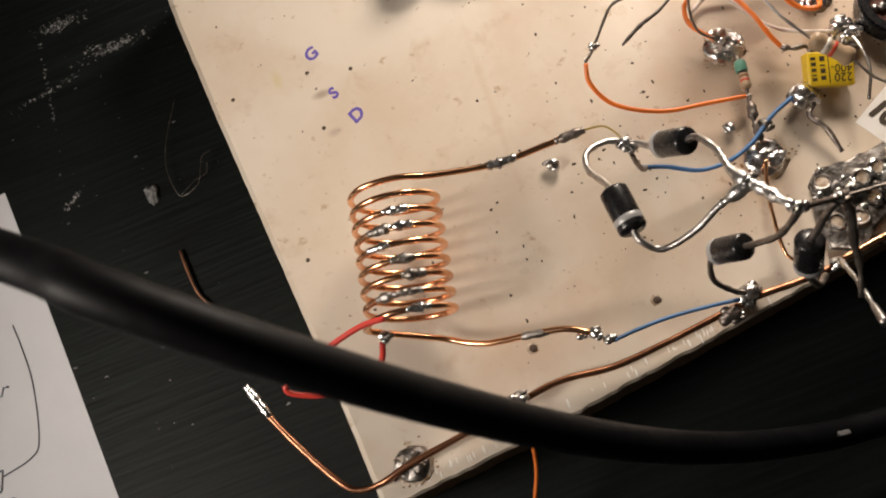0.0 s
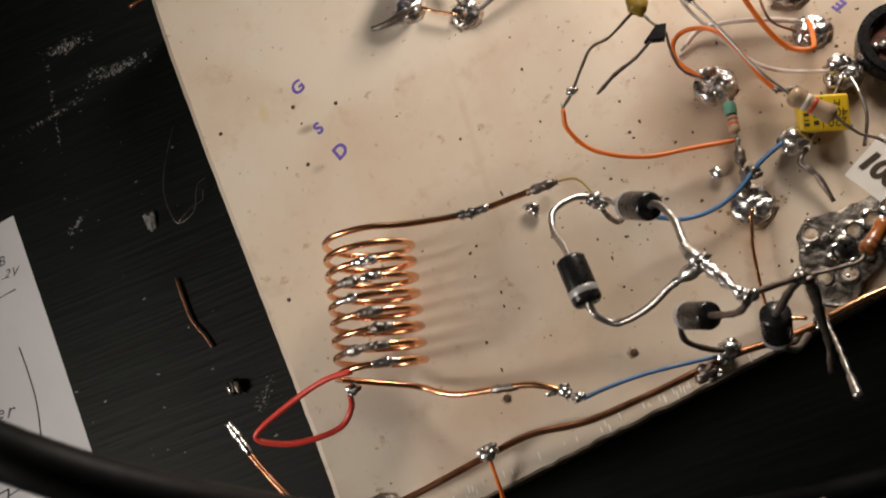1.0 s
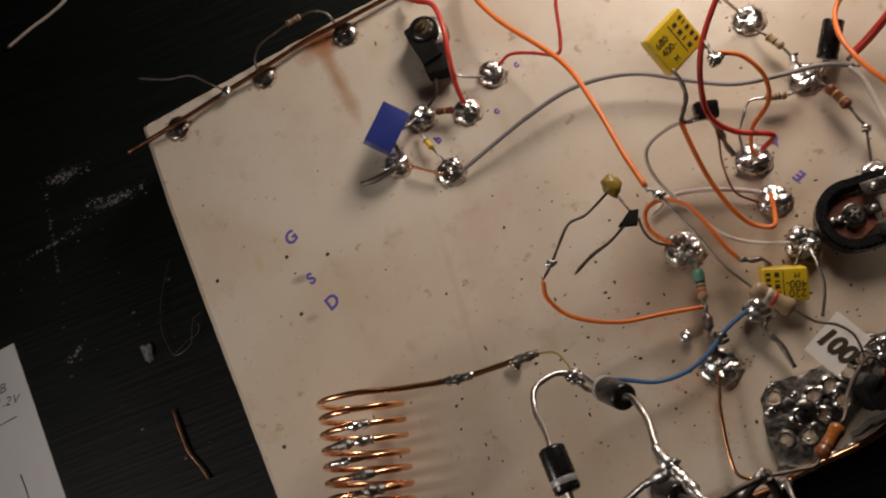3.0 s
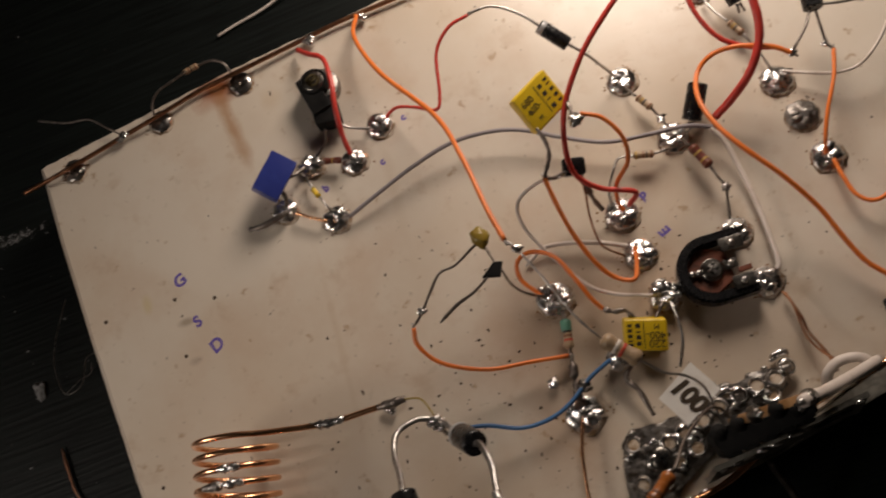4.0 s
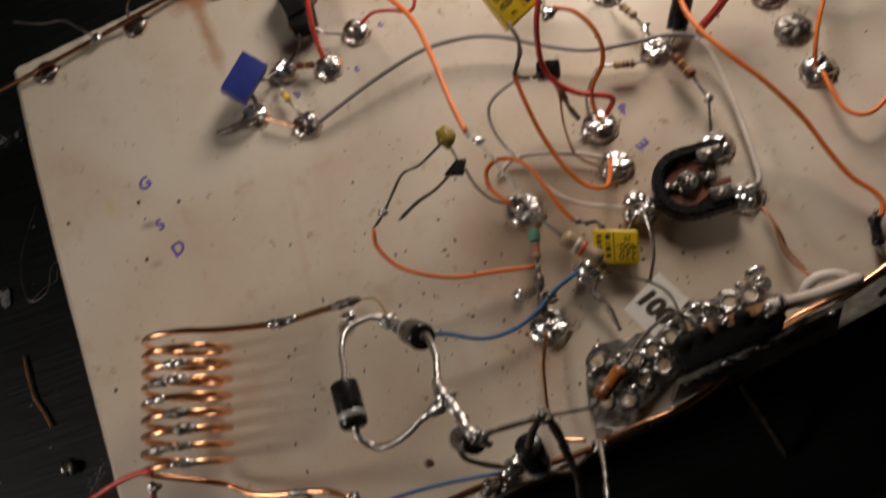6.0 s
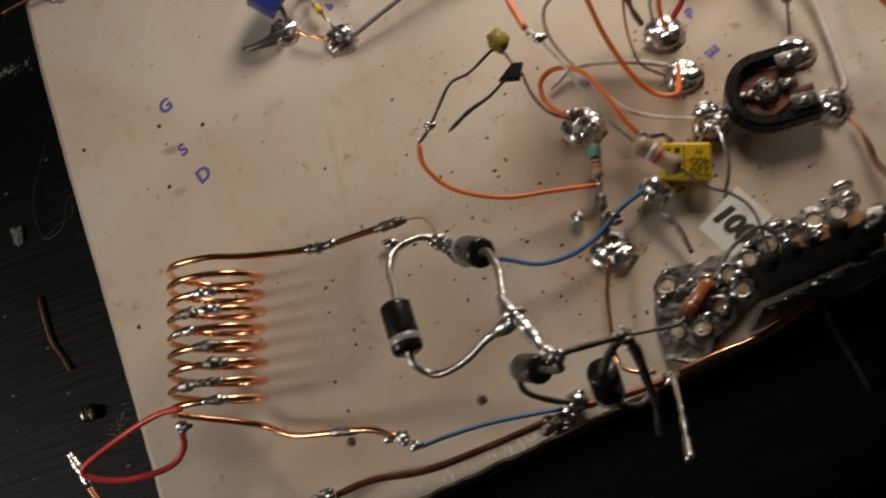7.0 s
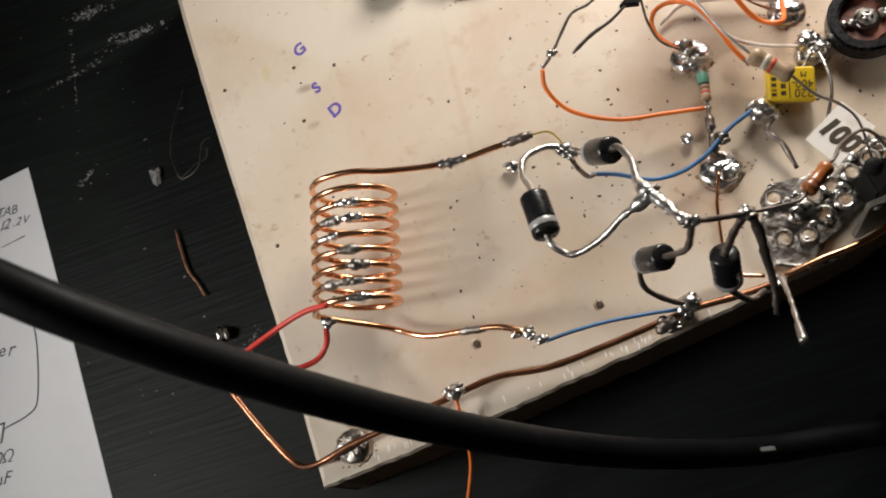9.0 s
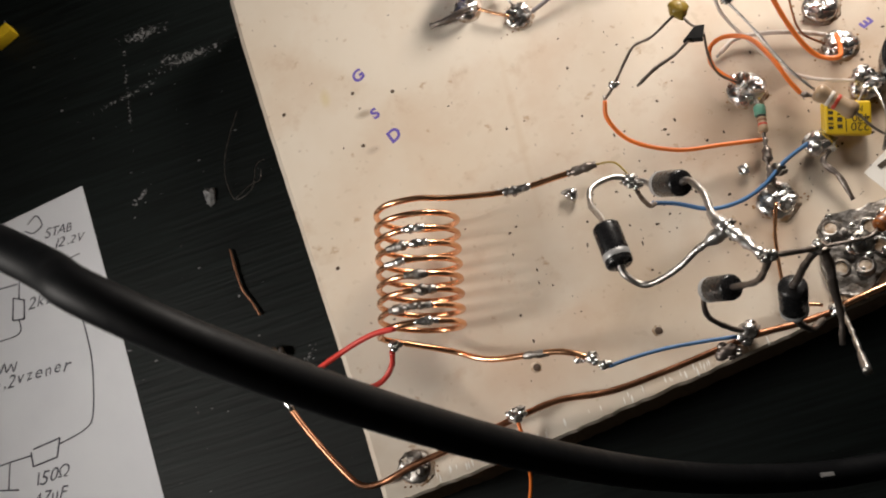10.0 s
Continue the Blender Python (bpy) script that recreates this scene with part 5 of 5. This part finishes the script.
# ---- marks on the board ----
marks = thing("pen_marks", (0, 0, 0), "violet handwritten letters on the cream board", "writing", kind="stuff")
UP = Vector((-0.42, 0.9, 0))
RT = Vector((0.9, 0.42, 0))
for text, at, size in (("G", (-7.5, 7.6, 0), 4.4), ("S", (-5.9, -4.3, 0), 4.0), ("D", (-2.7, -11.8, 0), 4.6), ("c", (51.1, 17.1, 0), 2.6), ("c", (59.9, 26.4, 0), 2.6), ("b", (35.3, 16.2, 0), 2.8), ("E", (108, -26.5, 0), 3.6), ("B", (106.9, -17, 0), 3.6)):
    letters(text, at, UP if text == "E" else RT, -RT if text == "E" else UP, size, PEN, marks, "letter", lift=0.03, slant=0.1, bold=0.15)
for k, (x, y) in enumerate(((0, 0), (-10.85, -11.5), (-24.65, -40), (13.9, -77.7), (41.4, -78.3), (-28.8, 4.8), (-10, 3.5), (5.5, -86.5))):
    hole = thing("drilled_hole", (x, y, 0), "small dark drilled hole in the board", "hole", "drilled holes")
    if k in (3, 4):
        part("rim", blob((x - 0.15, y + 0.1, 0.0), 1.2, (1, 1, 0.04), 0.35), RESIDUE, hole, "brown chipped rim")
    part("pit", turned((x, y, 0.05), (x, y, 0.09), [(0, 0.85 if k in (3, 4) else 0.5), (1, 0.8 if k in (3, 4) else 0.45)], 14), SPECK, hole)
specks = bmesh.new()
rnd = random.Random(5)
for k in range(440):
    x, y = (rnd.gauss(70, 34), rnd.gauss(-50, 22)) if k % 8 else (rnd.uniform(-30, 170), rnd.uniform(-80, 50))
    if -28 < x < 170 and -82 < y < 50:
        a, s = rnd.uniform(0, 3.14), 0.48 * rnd.uniform(0.2, 0.95) ** 2.2
        blob((x, y, 0.02), s, rnd.choice(((1.25, 0.85, 0.2), (0.8, 1.3, 0.2), (1, 1, 0.25), (1.1, 0.9, 0.2), (0.8, 1.7, 0.2))), 0.8, level=1, bm=specks)
tagged(part("flux_specks", specks, SPECK), "scattered dark specks of burnt flux on the board", "specks", kind="stuff")

chips = bmesh.new()
for k in range(46):
    x = rnd.uniform(-20, 62)
    y = -97.0 + (x + 27) * 0.094 + rnd.uniform(1.0, 2.4)
    blob((x, y, 0.0), rnd.uniform(0.2, 0.6), (0.45, 1.9, 0.16), 0.5, level=1, bm=chips)
tagged(part("edge_chips", chips, STICKER), "pale chipped laminate flakes along the sawn edge", "chips", kind="stuff")

# ---- the black cable in the foreground ----
cable = thing("black_cable", (97, -119, TABLE), "thick black round cable arching over the board's corner", "cable")
part("sheath", sweep([(-150, 20, 92), (-90, -20, 102), (-37.4, -63.6, 106), (-24.3, -75.7, 111), (-11.6, -86.3, 104), (1.5, -95.3, 85.5), (15.7, -102.9, 59.4), (31.7, -109, 31.9), (50, -113.7, 7.9), (71.6, -117, -9), (105, -118, -18.5), (180, -106, -19), (260, -100, -19)], 2.8, 20), RUBBER, cable)

part("printed_mark", hexa([(60.9, -116.5, 3.6), (63.9, -116.9, 1.2), (63.9, -115.9, 1.3), (60.9, -115.5, 3.7)], [(60.9, -116.5, 2.6), (63.9, -116.9, 0.2), (63.9, -115.9, 0.3), (60.9, -115.5, 2.7)], 0.2), BAND, cable, "pale worn print on the sheath")
bare("dark_lead", [(108.3, -82.6, -2.5), (109.4, -85.2, -7), (111.4, -89.4, -13), (114.3, -98.6, -20.5)], 0.8, DARK_LEAD, "dark thick lead hanging behind the fin onto the table")

# ---- things on the table ----
rnd = random.Random(11)
sheet = thing("paper_sheet", (-150, -60, TABLE), "white paper sheet with a hand-drawn circuit diagram", "paper")
px = [(-100.3, 19.9), (-95.4, -25.0), (-90.4, -75.2), (-82.8, -150.9), (-267.1, -176.5), (-287.5, 2.6)]
part("sheet", slab(px, TABLE + 0.05, TABLE + 0.25), PAPER, sheet, smooth=False)
PR = Vector((1.0, -0.05, 0))
PU = Vector((0.05, 1.0, 0))
for text, at, size in (("STAB", (-108.9, 8.7, -21.7), 5.0), ("12.2V", (-105.3, 4.3, -21.7), 5.0), ("2k2", (-117.2, -10.8, -21.7), 6.0), ("6,2vzener", (-122.3, -31.4, -21.7), 6.4), ("150Ω", (-120.0, -60.5, -21.7), 6.4), ("47µF", (-121.5, -65.7, -21.7), 5.5)):
    at, x = Vector(at), -0.23 * size * len(text)
    for ch in text:
        turn = rnd.uniform(-0.16, 0.16)
        letters(ch, at + PR * x + PU * rnd.uniform(-0.3, 0.3), PR + PU * turn, PU - PR * turn, size * 0.8 * rnd.uniform(0.88, 1.12), PENCIL, sheet, "handwritten_letter", lift=0.02, slant=0.3)
        x += size * (0.3 if ch in ",.1" else 0.46)
for pts in ([(-106.6, -16.6, -21.7), (-105.7, -23.0, -21.7), (-105.0, -33.3, -21.7), (-106.8, -47.5, -21.7), (-109.9, -51.2, -21.8), (-117.8, -52.8, -21.7)], [(-126.8, -53.4, -21.7), (-133.4, -53.3, -21.7), (-142.4, -53.5, -21.7)], [(-133.4, -53.3, -21.7), (-134.3, -58.1, -21.8), (-134.7, -60.8, -21.8)],
            [(-124.2, -2.5, -21.7), (-125.0, -7.6, -21.8)], [(-125.6, -13.8, -21.7), (-126.3, -18.1, -21.7), (-134.8, -18.3, -21.7)], [(-135.0, -2.3, -21.7), (-125.0, -3.1, -21.8)], [(-138.6, -59.6, -21.7), (-131.7, -61.4, -21.7)],
            [(-135.6, -25.8, -21.7), (-134.0, -24.6, -21.7), (-133.6, -27.7, -21.7), (-131.9, -25.3, -21.7), (-131.5, -28.0, -21.7), (-129.7, -26.1, -21.7), (-129.3, -28.4, -21.8), (-127.9, -25.9, -21.8)], [(-111.9, -1.5, -21.8), (-104.2, -0.7, -21.7)], [(-119.4, 14.2, -21.7), (-116.3, 15.9, -21.7), (-114.8, 12.4, -21.7), (-117.9, 10.8, -21.7), (-120.6, 12.4, -21.8)]):
    part("pen_line", stroke(pts, 0.22), PENCIL, sheet)
for pts in ([(-126.7, -52.5, -21.7), (-126.5, -56.5, -21.7), (-119.1, -56.1, -21.7), (-117.6, -51.2, -21.7), (-125.9, -51.9, -21.7)], [(-126.8, -6.9, -21.8), (-123.3, -8.6, -21.7), (-124.0, -14.3, -21.7), (-127.7, -13.5, -21.7), (-126.8, -6.9, -21.8)]):
    bm = bmesh.new()
    for a, b in zip(pts, pts[1:]):
        sweep([a, along(a, b, 0.5), b], 0.22, 6, 2, 0, bm)
    part("drawn_box", bm, PENCIL, sheet)
bare("copper_scrap", [(-59.0, -16.0, -21.2), (-58.6, -21.8, -21.2), (-57.8, -28.3, -21.2), (-55.8, -32.9, -21.2), (-54.4, -36.9, -21.2)], [0.25, 0.42, 0.3, 0.28, 0.36], DARK_COPPER, "twisted scrap of copper wire on the table", group="scraps on the table", lumps=0.25)
bare("fine_wire_scrap", [(-48.5, 24.3, -21.0), (-53.4, 14.5, -20.5), (-55.7, 7.0, -20.5), (-55.2, 0.0, -20.5), (-53.8, -2.4, -21.0), (-48.7, -1.3, -20.0), (-45.8, 4.4, -19.0), (-43.1, 5.5, -19.0)], 0.10, DARK_LEAD, "curled hair-thin copper wire on the table", group="scraps on the table")
bare("fine_wire_scrap", [(-54.1, -1.9, -21.0), (-49.7, 0.3, -21.0), (-46.3, 1.0, -21.0), (-44.9, 3.3, -20.0)], 0.09, DARK_LEAD, "curled hair-thin copper wire on the table", group="scraps on the table")
ring = thing("solder_bead", (-52.1, -48.6, -22.0), "shiny split metal bead on the table", "bead", "scraps on the table")
part("half", blob((-52.3, -48.7, -20.6), 1.5, (0.7, 1.4, 0.9), 0.2), SOLDER, ring)
part("half", blob((-50.4, -49.1, -20.6), 1.4, (0.6, 1.3, 0.9), 0.2), DULL_SOLDER, ring)
chip = thing("glue_flake", (-62.4, 1.7, -22.0), "pale dried glue flake on the table", "flake", "scraps on the table")
part("flake", blob((-61.7, 1.6, -21.6), 2.2, (0.75, 1.25, 0.2), 0.8), SCUFF, chip)
wire("white_wire", [(15.8, 84.8, -21.0), (22.1, 86.0, -21.0), (29.7, 86.7, -20.5), (36.7, 88.3, -20.0), (43.2, 90.7, -19.0), (49.7, 96.4, -18.0)], 0.6, WHITE_WIRE, "white insulated wire lying on the table", tips=False)
wire("white_wire", [(-80.2, 110.5, -21.0), (-71.4, 113.3, -21.0), (-63.7, 115.2, -21.0), (-57.2, 117.7, -20.5), (-51.1, 125.0, -20.0)], 0.75, WHITE_WIRE, "white insulated wire lying on the table", tips=False)
yel = thing("film_capacitor", (-119.5, 82.1, -22.0), "yellow box capacitor lying on the table", "capacitor", "yellow film capacitors")
part("case", block((-118.5, 79.9, -19.8), (3.6, 1.5, 0), (-0.8, 1.7, 0), (0, 0, 2.1), 0.4), YELLOW, yel)
scuffs = bmesh.new()
rnd = random.Random(8)
for k in range(90):
    x, y = rnd.gauss(-70, 30), rnd.gauss(0, 50)
    if x < -37:
        blob((x, y, TABLE + 0.01), rnd.uniform(0.25, 0.7) ** 2.5 * 1.1, (1 + rnd.random(), 0.8, 0.3), 0.6, level=1, bm=scuffs)
# ragged scraped patches: each a swarm of tiny flakes along a short line
for p0, p1, wide, n in (((-78.1, 62.5, -22.0), (-68.1, 62.3, -22.0), 1.0, 150), ((-69.7, 47.9, -22.0), (-52.6, 48.7, -22.0), 0.7, 130), ((-92.8, 42.0, -22.0), (-70.3, 45.4, -22.0), 0.5, 60),
                        ((-80.3, 58.7, -22.0), (-82.4, 28.2, -22.0), 0.25, 40), ((-84.9, 8.0, -22.0), (-80.7, 11.0, -22.0), 0.35, 40), ((-47.3, -55.5, -22.0), (-43.0, -51.3, -22.0), 0.8, 60),
                        ((-69.3, 50.8, -22.0), (-52.6, 48.0, -22.0), 0.8, 60)):
    for k in range(n):
        q = along(p0, p1, rnd.gauss(0.5, 0.3)) + Vector((rnd.gauss(0, wide), rnd.gauss(0, wide), 0))
        if q.x < -37:
            blob((q.x, q.y, TABLE + 0.005), rnd.uniform(0.06, 0.26), (rnd.uniform(0.8, 2.2), rnd.uniform(0.5, 1.3), 0.15), 0.8, level=1, bm=scuffs)
tagged(part("table_scuffs", scuffs, SCUFF), "pale scuffs and crumbs on the black table", "scuffs", kind="stuff")
tagged(part("flux_spatter", SPATTER, FLUX), "burnt brown flux crumbs round the solder pads", "flux crumbs", kind="stuff")
